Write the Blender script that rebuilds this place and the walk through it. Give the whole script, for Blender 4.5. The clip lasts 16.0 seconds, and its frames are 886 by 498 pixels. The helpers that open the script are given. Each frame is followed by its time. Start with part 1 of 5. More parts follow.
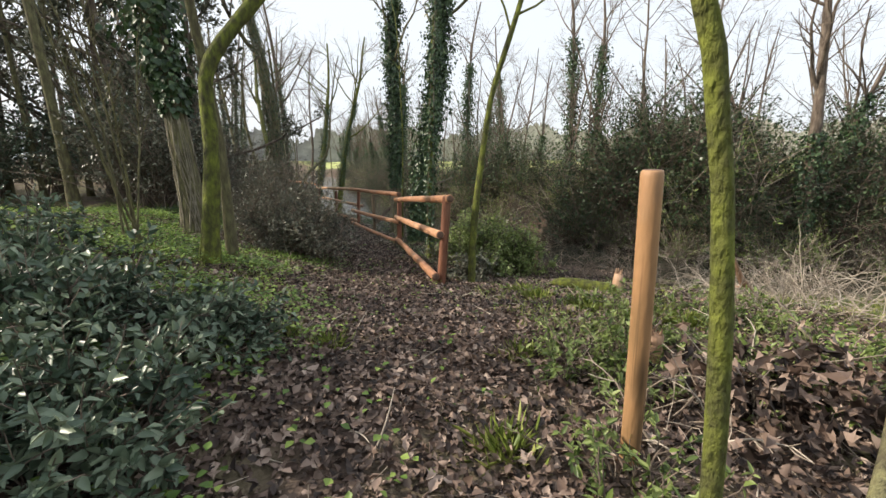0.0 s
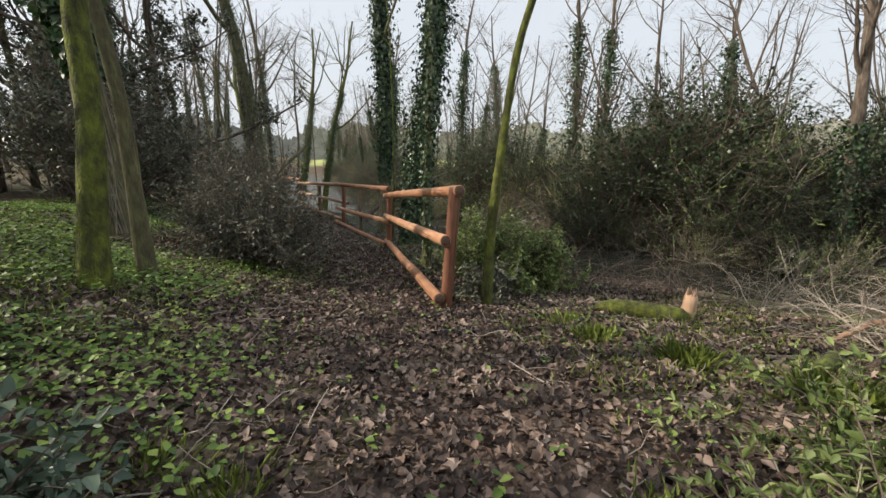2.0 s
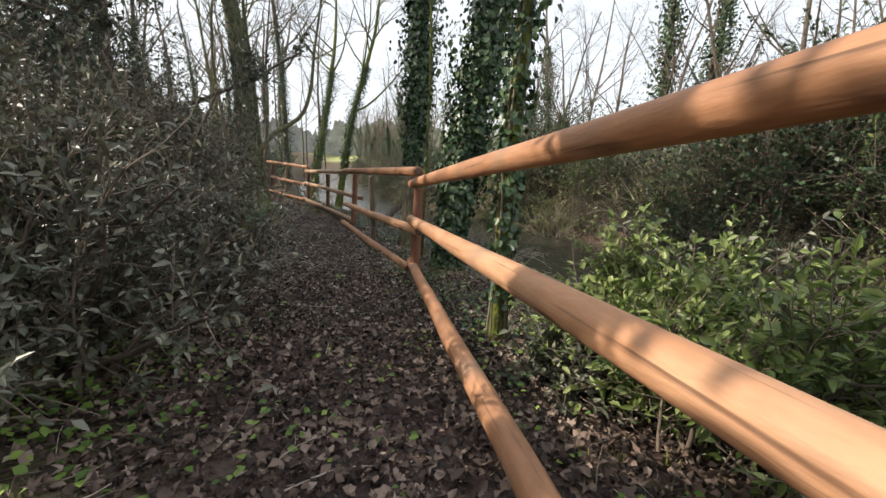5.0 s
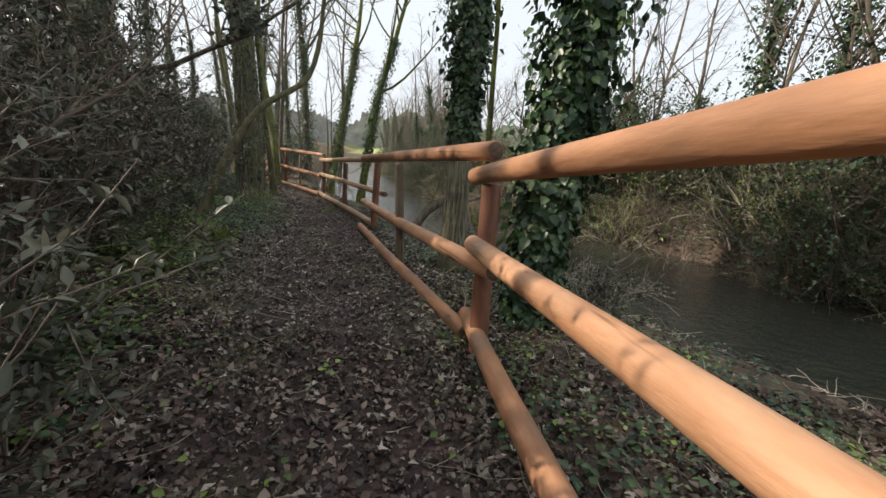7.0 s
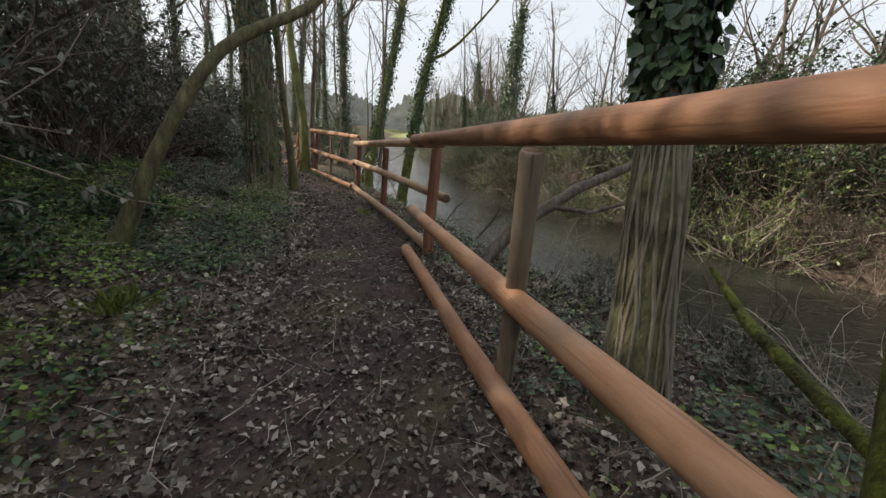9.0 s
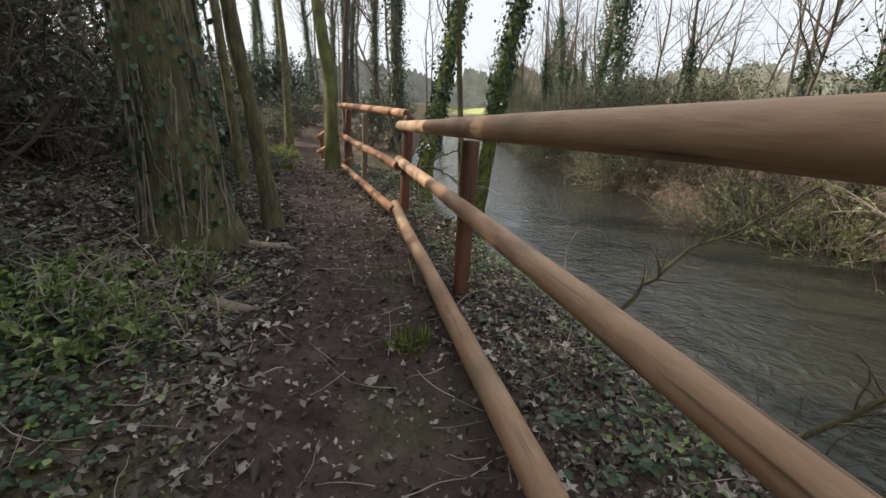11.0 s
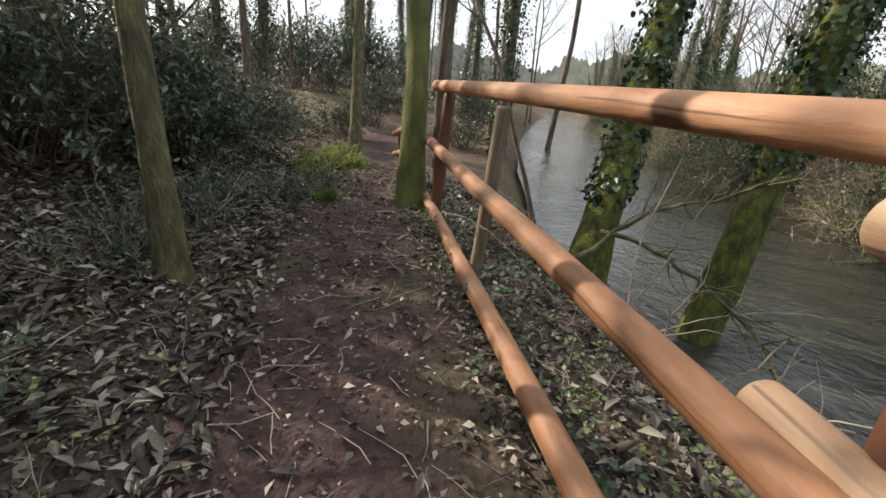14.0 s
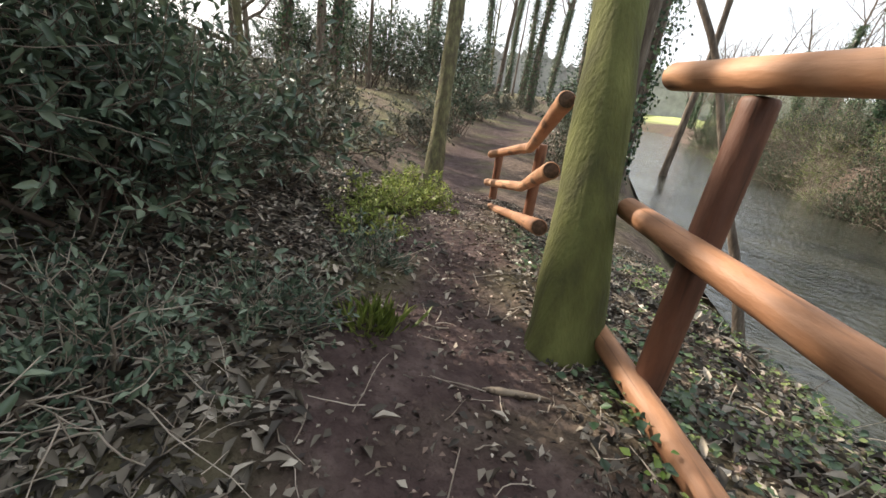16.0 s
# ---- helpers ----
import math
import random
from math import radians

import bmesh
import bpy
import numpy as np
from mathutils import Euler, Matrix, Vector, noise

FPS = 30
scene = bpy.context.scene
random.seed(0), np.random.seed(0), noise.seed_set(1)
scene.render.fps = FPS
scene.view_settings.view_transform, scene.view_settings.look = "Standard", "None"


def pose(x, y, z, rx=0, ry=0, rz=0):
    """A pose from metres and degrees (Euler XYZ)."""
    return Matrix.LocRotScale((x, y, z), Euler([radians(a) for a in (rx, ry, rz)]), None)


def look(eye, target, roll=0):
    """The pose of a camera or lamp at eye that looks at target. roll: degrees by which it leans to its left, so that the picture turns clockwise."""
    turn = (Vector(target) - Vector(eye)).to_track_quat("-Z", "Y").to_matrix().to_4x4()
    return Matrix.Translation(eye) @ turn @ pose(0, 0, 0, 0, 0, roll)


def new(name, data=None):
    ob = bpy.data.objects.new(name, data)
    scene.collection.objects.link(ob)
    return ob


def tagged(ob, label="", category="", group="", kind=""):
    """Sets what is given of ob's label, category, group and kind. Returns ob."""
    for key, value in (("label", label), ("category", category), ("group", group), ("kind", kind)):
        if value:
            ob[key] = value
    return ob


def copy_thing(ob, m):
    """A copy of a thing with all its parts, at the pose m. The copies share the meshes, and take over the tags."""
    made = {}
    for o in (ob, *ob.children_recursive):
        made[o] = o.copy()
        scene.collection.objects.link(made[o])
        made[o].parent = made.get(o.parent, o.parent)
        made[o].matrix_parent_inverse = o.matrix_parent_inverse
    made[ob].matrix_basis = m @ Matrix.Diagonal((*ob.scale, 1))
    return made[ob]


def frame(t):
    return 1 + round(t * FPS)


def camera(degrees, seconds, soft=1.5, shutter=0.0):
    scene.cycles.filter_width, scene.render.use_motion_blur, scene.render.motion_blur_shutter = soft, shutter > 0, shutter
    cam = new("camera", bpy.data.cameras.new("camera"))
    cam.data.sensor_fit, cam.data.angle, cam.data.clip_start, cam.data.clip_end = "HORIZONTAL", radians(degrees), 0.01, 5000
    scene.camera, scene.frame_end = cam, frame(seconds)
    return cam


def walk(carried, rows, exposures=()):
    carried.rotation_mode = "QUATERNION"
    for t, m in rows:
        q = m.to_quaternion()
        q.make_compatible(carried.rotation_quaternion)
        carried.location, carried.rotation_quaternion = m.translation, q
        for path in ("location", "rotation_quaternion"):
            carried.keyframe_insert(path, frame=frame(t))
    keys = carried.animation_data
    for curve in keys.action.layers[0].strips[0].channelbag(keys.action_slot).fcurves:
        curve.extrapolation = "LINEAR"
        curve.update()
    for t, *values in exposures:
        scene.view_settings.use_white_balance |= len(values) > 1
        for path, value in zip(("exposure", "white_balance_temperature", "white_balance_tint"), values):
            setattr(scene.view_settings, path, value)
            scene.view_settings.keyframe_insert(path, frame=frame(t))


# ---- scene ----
cam = camera(94.0, 16.0)
PATH = [
    (0, (0.341, 0.498, 2.108), (0.338, 2.455, 1.695), 0.4),
    (0.5, (0.373, 0.769, 2.087), (0.381, 2.725, 1.672), 0.5),
    (1, (0.287, 1.132, 2.06), (0.314, 3.087, 1.643), 0.7),
    (1.5, (0.195, 1.562, 1.994), (0.233, 3.516, 1.574), 0.7),
    (2, (0.185, 2.022, 1.909), (0.228, 3.977, 1.49), 0.8),
    (2.5, (0.199, 2.54, 1.818), (0.23, 4.496, 1.399), 0.7),
    (3, (0.181, 3.043, 1.761), (0.2, 5.0, 1.348), 0.5),
    (5.5, (-0.383, 6.6, 1.377), (-0.478, 8.554, 0.964), 3.5),
    (6, (-0.479, 7.151, 1.351), (-0.606, 9.103, 0.936), 3.3),
    (6.5, (-0.653, 7.819, 1.299), (-0.807, 9.764, 0.86), 3.4),
    (7, (-0.823, 8.403, 1.265), (-1.009, 10.343, 0.817), 3.7),
    (7.5, (-1.083, 9.143, 1.224), (-1.313, 11.073, 0.754), 3.8),
    (8, (-1.347, 9.738, 1.194), (-1.62, 11.659, 0.708), 4.8),
    (8.5, (-1.555, 10.466, 1.193), (-1.858, 12.382, 0.704), 4.4),
    (9, (-1.786, 11.183, 1.169), (-2.143, 13.079, 0.642), 4.0),
    (11.5, (-3.920, 16.620, 1.062), (-4.579, 18.392, 0.410), 2.5),
    (12, (-4.216, 17.161, 1.058), (-4.911, 18.916, 0.398), 3.0),
    (12.5, (-4.752, 17.802, 1.070), (-5.466, 19.541, 0.387), 3.5),
    (13, (-5.126, 18.400, 1.062), (-5.903, 20.113, 0.380), 2.9),
    (13.5, (-5.637, 19.043, 1.024), (-6.478, 20.718, 0.331), 4.9),
    (14, (-6.099, 19.59, 1.004), (-7.011, 21.222, 0.293), 4.9),
    (14.5, (-6.68, 20.124, 0.973), (-7.721, 21.671, 0.251), 5.2),
    (15, (-7.229, 20.609, 0.91), (-8.33, 22.114, 0.188), 5.0),
    (15.5, (-7.748, 21.103, 0.835), (-8.872, 22.606, 0.146), 6.8),
    (16, (-8.147, 21.612, 0.878), (-9.296, 23.087, 0.166), 7.7),
]
EXPOSURES = [(0, 0.25), (2, -0.06), (3, 0.0), (5.5, 0.36), (7, 0.18), (8, 0.1), (9, 0.06), (12.5, 0.27), (14.5, 0.4), (16, 0.75)]
walk(cam, [(t, look(eye, target, roll)) for t, eye, target, roll in PATH], EXPOSURES)

# ---- world, sun ----
SUN_AZ, SUN_EL = radians(-92), radians(32)
world = bpy.data.worlds.new("world")
scene.world = world
world.use_nodes = True
wn, wl = world.node_tree.nodes, world.node_tree.links
sky = wn.new("ShaderNodeTexSky")
sky.sky_type = "NISHITA"
sky.sun_disc = False
sky.sun_elevation, sky.sun_rotation = SUN_EL, SUN_AZ
sky.air_density, sky.dust_density, sky.ozone_density = 1.0, 6.0, 1.0
haze = wn.new("ShaderNodeMixRGB")
haze.inputs[0].default_value = 0.72
haze.inputs[2].default_value = (8.3, 8.7, 9.2, 1)
wl.new(sky.outputs[0], haze.inputs[1])
wl.new(haze.outputs[0], wn["Background"].inputs[0])
wn["Background"].inputs[1].default_value = 0.125
sun = new("sun", bpy.data.lights.new("sun", "SUN"))
sun.data.energy, sun.data.angle, sun.data.color = 5.0, radians(0.6), (1.0, 0.88, 0.74)
toward = Vector((math.sin(SUN_AZ) * math.cos(SUN_EL), math.cos(SUN_AZ) * math.cos(SUN_EL), math.sin(SUN_EL)))
sun.matrix_world = look(toward * 60, (0, 0, 0))

# ---- materials ----


def material(name, stops, scale=6.0, stretch=(1, 1, 1), rough=0.8, bump=0.3, bump_scale=30.0, vary=0.0, sheen=0.0, detail=6.0, island=True, through_light=0.0):
    """Noise-coloured surface: stops are (position, colour); vary shifts the value from piece to piece."""
    m = bpy.data.materials.new(name)
    m.use_nodes = True
    n, l = m.node_tree.nodes, m.node_tree.links
    b = n["Principled BSDF"]
    b.inputs["Roughness"].default_value = rough
    b.inputs["Specular IOR Level"].default_value = 0.45
    tc, mp = n.new("ShaderNodeTexCoord"), n.new("ShaderNodeMapping")
    mp.inputs["Scale"].default_value = stretch
    l.new(tc.outputs["Object"], mp.inputs[0])
    tx = n.new("ShaderNodeTexNoise")
    tx.inputs["Scale"].default_value, tx.inputs["Detail"].default_value, tx.inputs["Roughness"].default_value = scale, detail, 0.62
    l.new(mp.outputs[0], tx.inputs["Vector"])
    rp = n.new("ShaderNodeValToRGB")
    while len(rp.color_ramp.elements) < len(stops):
        rp.color_ramp.elements.new(0.5)
    for e, (p, c) in zip(rp.color_ramp.elements, stops):
        e.position, e.color = p, (*[min(0.8, q * 1.3) for q in c], 1)
    fac = tx.outputs["Fac"]
    if vary:
        geo = n.new("ShaderNodeNewGeometry" if island else "ShaderNodeObjectInfo")
        sub = n.new("ShaderNodeMath")
        sub.operation = "MULTIPLY_ADD"
        l.new(geo.outputs["Random Per Island" if island else "Random"], sub.inputs[0])
        sub.inputs[1].default_value, sub.inputs[2].default_value = vary, -vary / 2
        ad = n.new("ShaderNodeMath")
        l.new(sub.outputs[0], ad.inputs[0])
        l.new(fac, ad.inputs[1])
        fac = ad.outputs[0]
    l.new(fac, rp.inputs[0])
    l.new(rp.outputs[0], b.inputs["Base Color"])
    if bump:
        t2, bp = n.new("ShaderNodeTexNoise"), n.new("ShaderNodeBump")
        t2.inputs["Scale"].default_value, t2.inputs["Detail"].default_value = bump_scale, 4
        l.new(mp.outputs[0], t2.inputs["Vector"])
        l.new(t2.outputs["Fac"], bp.inputs["Height"])
        bp.inputs["Strength"].default_value, bp.inputs["Distance"].default_value = bump, 0.02
        l.new(bp.outputs[0], b.inputs["Normal"])
    if through_light:
        tr, mx = n.new("ShaderNodeBsdfTranslucent"), n.new("ShaderNodeMixShader")
        l.new(rp.outputs[0], tr.inputs[0])
        mx.inputs[0].default_value = through_light
        l.new(b.outputs[0], mx.inputs[1])
        l.new(tr.outputs[0], mx.inputs[2])
        l.new(mx.outputs[0], n["Material Output"].inputs[0])
    return m


BARK = material("bark_grey_brown", [(0.3, (0.035, 0.026, 0.02)), (0.5, (0.10, 0.078, 0.06)), (0.72, (0.19, 0.16, 0.125))], 14, (1, 1, 0.22), 0.9, 0.9, 40)
MOSS = material("bark_with_moss", [(0.3, (0.03, 0.026, 0.014)), (0.45, (0.062, 0.068, 0.018)), (0.62, (0.12, 0.14, 0.022)), (0.8, (0.2, 0.225, 0.04))], 16, (1, 1, 0.5), 0.95, 1.0, 80, detail=10.0)
DULLMOSS = material("bark_thin_moss", [(0.3, (0.05, 0.042, 0.028)), (0.5, (0.095, 0.088, 0.046)), (0.7, (0.165, 0.16, 0.075))], 20, (1, 1, 0.3), 0.95, 1.0, 70, detail=10.0)
GREENBARK = material("smooth_green_bark", [(0.3, (0.042, 0.042, 0.016)), (0.5, (0.085, 0.09, 0.026)), (0.7, (0.135, 0.145, 0.045))], 5, (1, 1, 0.3), 0.9, 0.5, 60, detail=9.0)
TWIG = material("twigs_bare", [(0.3, (0.06, 0.045, 0.035)), (0.7, (0.17, 0.135, 0.105))], 5, vary=0.4, bump=0)
VINE = material("dry_ivy_stem", [(0.3, (0.09, 0.08, 0.055)), (0.7, (0.24, 0.215, 0.16))], 6, rough=0.9, bump=0.3)
PALETWIG = material("twigs_pale", [(0.3, (0.16, 0.13, 0.10)), (0.7, (0.38, 0.33, 0.27))], 5, vary=0.5, bump=0)
IVY = material("ivy_leaf", [(0.3, (0.012, 0.03, 0.012)), (0.5, (0.03, 0.062, 0.024)), (0.72, (0.075, 0.115, 0.05))], 3, rough=0.38, vary=0.5, bump=0, through_light=0.12)
LAUREL = material("evergreen_leaf", [(0.25, (0.03, 0.052, 0.034)), (0.5, (0.075, 0.11, 0.07)), (0.75, (0.16, 0.2, 0.135))], 2, rough=0.36, vary=0.5, bump=0, through_light=0.12)
HOLM = material("small_dark_leaf", [(0.25, (0.038, 0.044, 0.03)), (0.5, (0.082, 0.09, 0.06)), (0.78, (0.19, 0.19, 0.14))], 2, rough=0.42, vary=0.55, bump=0, through_light=0.1)
PRIVET = material("bright_green_leaf", [(0.22, (0.05, 0.08, 0.02)), (0.48, (0.13, 0.18, 0.05)), (0.72, (0.25, 0.3, 0.11))], 2, rough=0.4, vary=0.5, bump=0, through_light=0.28)
COVER = material("ground_cover_leaf", [(0.2, (0.035, 0.07, 0.015)), (0.5, (0.10, 0.17, 0.03)), (0.8, (0.24, 0.32, 0.07))], 1.2, rough=0.5, vary=0.5, bump=0, through_light=0.25)
GRASS = material("grass_blade", [(0.2, (0.07, 0.1, 0.02)), (0.5, (0.19, 0.24, 0.05)), (0.8, (0.36, 0.38, 0.13))], 2, rough=0.5, vary=0.5, bump=0, through_light=0.25)
LITTER = material("fallen_leaf", [(0.2, (0.022, 0.015, 0.012)), (0.5, (0.078, 0.052, 0.04)), (0.82, (0.165, 0.118, 0.092)), (1.0, (0.27, 0.21, 0.17))], 3, rough=0.7, vary=1.0, bump=0)
GREYLITTER = material("fallen_leaf_grey", [(0.2, (0.035, 0.03, 0.024)), (0.5, (0.10, 0.086, 0.066)), (0.8, (0.19, 0.165, 0.13)), (1.0, (0.4, 0.36, 0.3))], 3, rough=0.65, vary=1.0, bump=0)
# horizon trees: distance haze is mixed into this pale grey
FARWOOD = material("distant_wood_hazed", [(0.3, (0.16, 0.16, 0.15)), (0.7, (0.3, 0.3, 0.27))], 0.4, bump=0)


def wood(name, dark, mid, light):
    m = material(name, [(0.22, dark), (0.5, mid), (0.8, light)], 2.6, (3.0, 3.0, 0.7), 0.6, 0.2, 16, vary=0.3, island=False, detail=9.0)
    n, l = m.node_tree.nodes, m.node_tree.links
    b = n["Principled BSDF"]
    ramp = b.inputs["Base Color"].links[0].from_socket
    tc = n.new("ShaderNodeTexCoord")
    st, kn = n.new("ShaderNodeMapping"), n.new("ShaderNodeTexVoronoi")
    st.inputs["Scale"].default_value = (5.0, 5.0, 1.5)
    kn.inputs["Scale"].default_value = 1.25
    l.new(tc.outputs["Object"], st.inputs[0])
    l.new(st.outputs[0], kn.inputs["Vector"])
    rk = n.new("ShaderNodeValToRGB")
    rk.color_ramp.elements[0].position, rk.color_ramp.elements[0].color = 0.13, (0.9, 0.9, 0.9, 1)
    rk.color_ramp.elements[1].position, rk.color_ramp.elements[1].color = 0.27, (0, 0, 0, 1)
    l.new(kn.outputs["Distance"], rk.inputs[0])
    stain = n.new("ShaderNodeTexNoise")
    stain.inputs["Scale"].default_value, stain.inputs["Detail"].default_value = 1.7, 5
    l.new(tc.outputs["Object"], stain.inputs["Vector"])
    rs = n.new("ShaderNodeValToRGB")
    rs.color_ramp.elements[0].position, rs.color_ramp.elements[0].color = 0.5, (0, 0, 0, 1)
    rs.color_ramp.elements[1].position, rs.color_ramp.elements[1].color = 0.72, (0.75, 0.75, 0.75, 1)
    l.new(stain.outputs["Fac"], rs.inputs[0])
    a, c = n.new("ShaderNodeMixRGB"), n.new("ShaderNodeMixRGB")
    a.inputs[2].default_value = (*[x * 0.55 for x in dark], 1)
    c.inputs[2].default_value = (0.22, 0.17, 0.13, 1)
    l.new(rk.outputs[0], a.inputs[0])
    l.new(ramp, a.inputs[1])
    l.new(rs.outputs[0], c.inputs[0])
    l.new(a.outputs[0], c.inputs[1])
    # drying cracks along the pole
    cm, ck, cr, cc = n.new("ShaderNodeMapping"), n.new("ShaderNodeTexNoise"), n.new("ShaderNodeValToRGB"), n.new("ShaderNodeMixRGB")
    cm.inputs["Scale"].default_value = (38.0, 38.0, 1.1)
    ck.inputs["Scale"].default_value, ck.inputs["Detail"].default_value, ck.inputs["Distortion"].default_value = 1.0, 3, 0.4
    l.new(tc.outputs["Object"], cm.inputs[0])
    l.new(cm.outputs[0], ck.inputs["Vector"])
    cr.color_ramp.elements[0].position, cr.color_ramp.elements[0].color = 0.6, (0, 0, 0, 1)
    cr.color_ramp.elements[1].position, cr.color_ramp.elements[1].color = 0.7, (0.75, 0.75, 0.75, 1)
    l.new(ck.outputs["Fac"], cr.inputs[0])
    cc.inputs[2].default_value = (*[x * 0.5 for x in dark], 1)
    l.new(cr.outputs[0], cc.inputs[0])
    l.new(c.outputs[0], cc.inputs[1])
    l.new(cc.outputs[0], b.inputs["Base Color"])
    return m


PINE = wood("treated_pine", (0.19, 0.092, 0.048), (0.345, 0.172, 0.088), (0.48, 0.28, 0.165))
POSTPINE = wood("tan_pine", (0.2, 0.12, 0.055), (0.36, 0.2, 0.095), (0.47, 0.285, 0.15))
OLDPINE = wood("weathered_pine", (0.17, 0.10, 0.06), (0.30, 0.19, 0.12), (0.42, 0.29, 0.19))
GREYPINE = wood("grey_pine", (0.11, 0.085, 0.058), (0.22, 0.175, 0.125), (0.34, 0.285, 0.21))
BROWNPINE = wood("brown_weathered_pine", (0.14, 0.09, 0.055), (0.31, 0.188, 0.11), (0.44, 0.3, 0.19))
REDPINE = wood("red_pine", (0.07, 0.03, 0.018), (0.15, 0.062, 0.034), (0.24, 0.11, 0.06))
ENDGRAIN = material("end_grain", [(0.3, (0.05, 0.03, 0.02)), (0.7, (0.15, 0.09, 0.06))], 40, bump=0.3)


def water_material():
    m = bpy.data.materials.new("stream_water")
    m.use_nodes = True
    n, l = m.node_tree.nodes, m.node_tree.links
    b = n["Principled BSDF"]
    b.inputs["Base Color"].default_value = (0.04, 0.042, 0.032, 1)
    b.inputs["Roughness"].default_value = 0.05
    b.inputs["IOR"].default_value = 1.4
    b.inputs["Specular IOR Level"].default_value = 0.75
    tc, mp = n.new("ShaderNodeTexCoord"), n.new("ShaderNodeMapping")
    mp.inputs["Rotation"].default_value = (0, 0, radians(32))
    mp.inputs["Scale"].default_value = (0.75, 0.95, 1)
    l.new(tc.outputs["Object"], mp.inputs[0])
    a, c, bp = n.new("ShaderNodeTexNoise"), n.new("ShaderNodeTexNoise"), n.new("ShaderNodeBump")
    a.inputs["Scale"].default_value, a.inputs["Detail"].default_value = 8.0, 5
    a.inputs["Distortion"].default_value = 0.5
    c.inputs["Scale"].default_value, c.inputs["Detail"].default_value = 0.7, 3
    mul = n.new("ShaderNodeMath")
    mul.operation = "MULTIPLY"
    l.new(mp.outputs[0], a.inputs["Vector"])
    l.new(mp.outputs[0], c.inputs["Vector"])
    l.new(a.outputs["Fac"], mul.inputs[0])
    l.new(c.outputs["Fac"], mul.inputs[1])
    l.new(mul.outputs[0], bp.inputs["Height"])
    bp.inputs["Strength"].default_value, bp.inputs["Distance"].default_value = 0.9, 0.07
    l.new(bp.outputs[0], b.inputs["Normal"])
    return m


def ground_material():
    """Earth, leaf mould and grass, mixed by the two weights that the sheet carries."""
    m = bpy.data.materials.new("woodland_floor")
    m.use_nodes = True
    n, l = m.node_tree.nodes, m.node_tree.links
    b = n["Principled BSDF"]
    b.inputs["Roughness"].default_value = 0.95
    b.inputs["Specular IOR Level"].default_value = 0.2
    tc = n.new("ShaderNodeTexCoord")

    def blotch(scale, stops, detail=8):
        t, r = n.new("ShaderNodeTexNoise"), n.new("ShaderNodeValToRGB")
        t.inputs["Scale"].default_value, t.inputs["Detail"].default_value, t.inputs["Roughness"].default_value = scale, detail, 0.68
        l.new(tc.outputs["Object"], t.inputs["Vector"])
        while len(r.color_ramp.elements) < len(stops):
            r.color_ramp.elements.new(0.5)
        for e, (p, c) in zip(r.color_ramp.elements, stops):
            e.position, e.color = p, (*[q * 1.35 for q in c], 1)
        l.new(t.outputs["Fac"], r.inputs[0])
        return r.outputs[0]

    mould = blotch(9, [(0.3, (0.035, 0.026, 0.02)), (0.5, (0.085, 0.062, 0.048)), (0.72, (0.17, 0.13, 0.10))])
    earth = blotch(5, [(0.3, (0.03, 0.019, 0.018)), (0.52, (0.057, 0.039, 0.036)), (0.75, (0.105, 0.077, 0.07))])
    grass = blotch(3, [(0.3, (0.05, 0.07, 0.015)), (0.5, (0.12, 0.16, 0.035)), (0.75, (0.22, 0.26, 0.07))])
    field = blotch(0.15, [(0.35, (0.20, 0.25, 0.08)), (0.55, (0.32, 0.35, 0.14)), (0.75, (0.42, 0.40, 0.22))])
    out = mould
    for key, colour in (("trodden", earth), ("grassy", grass), ("open_field", field)):
        at, mx = n.new("ShaderNodeAttribute"), n.new("ShaderNodeMixRGB")
        at.attribute_name = key
        l.new(at.outputs["Fac"], mx.inputs[0])
        l.new(out, mx.inputs[1])
        l.new(colour, mx.inputs[2])
        out = mx.outputs[0]
    l.new(out, b.inputs["Base Color"])
    t2, bp = n.new("ShaderNodeTexNoise"), n.new("ShaderNodeBump")
    t2.inputs["Scale"].default_value, t2.inputs["Detail"].default_value = 22, 8
    l.new(tc.outputs["Object"], t2.inputs["Vector"])
    l.new(t2.outputs["Fac"], bp.inputs["Height"])
    bp.inputs["Strength"].default_value, bp.inputs["Distance"].default_value = 0.8, 0.05
    l.new(bp.outputs[0], b.inputs["Normal"])
    return m


# ---- mesh tools ----


def unit(a):
    return a / np.maximum(np.linalg.norm(a, axis=-1, keepdims=True), 1e-9)


class Geo:
    """Collects quads for one mesh."""

    def __init__(self):
        self.v, self.f, self.n = [], [], 0

    def add(self, v, f):
        v = np.asarray(v, float).reshape(-1, 3)
        self.v.append(v)
        self.f.append(np.asarray(f, int).reshape(-1, 4) + self.n)
        self.n += len(v)
        return self

    def mesh(self, name, mat, smooth=True, origin=(0, 0, 0)):
        v, f = np.concatenate(self.v) - np.array(origin), np.concatenate(self.f)
        me = bpy.data.meshes.new(name)
        me.vertices.add(len(v))
        me.vertices.foreach_set("co", v.ravel())
        me.loops.add(f.size)
        me.loops.foreach_set("vertex_index", f.ravel())
        me.polygons.add(len(f))
        me.polygons.foreach_set("loop_start", np.arange(0, f.size, 4))
        me.polygons.foreach_set("use_smooth", np.full(len(f), smooth))
        me.update(calc_edges=True)
        me.materials.append(mat)
        return me


def part(name, geo, mat, parent=None, label="", smooth=True):
    """One mesh object from a Geo, under a thing; its coordinates are the thing's own."""
    ob = new(name, geo.mesh(name, mat, smooth))
    if parent is not None:
        ob.parent = parent
    return tagged(ob, label)


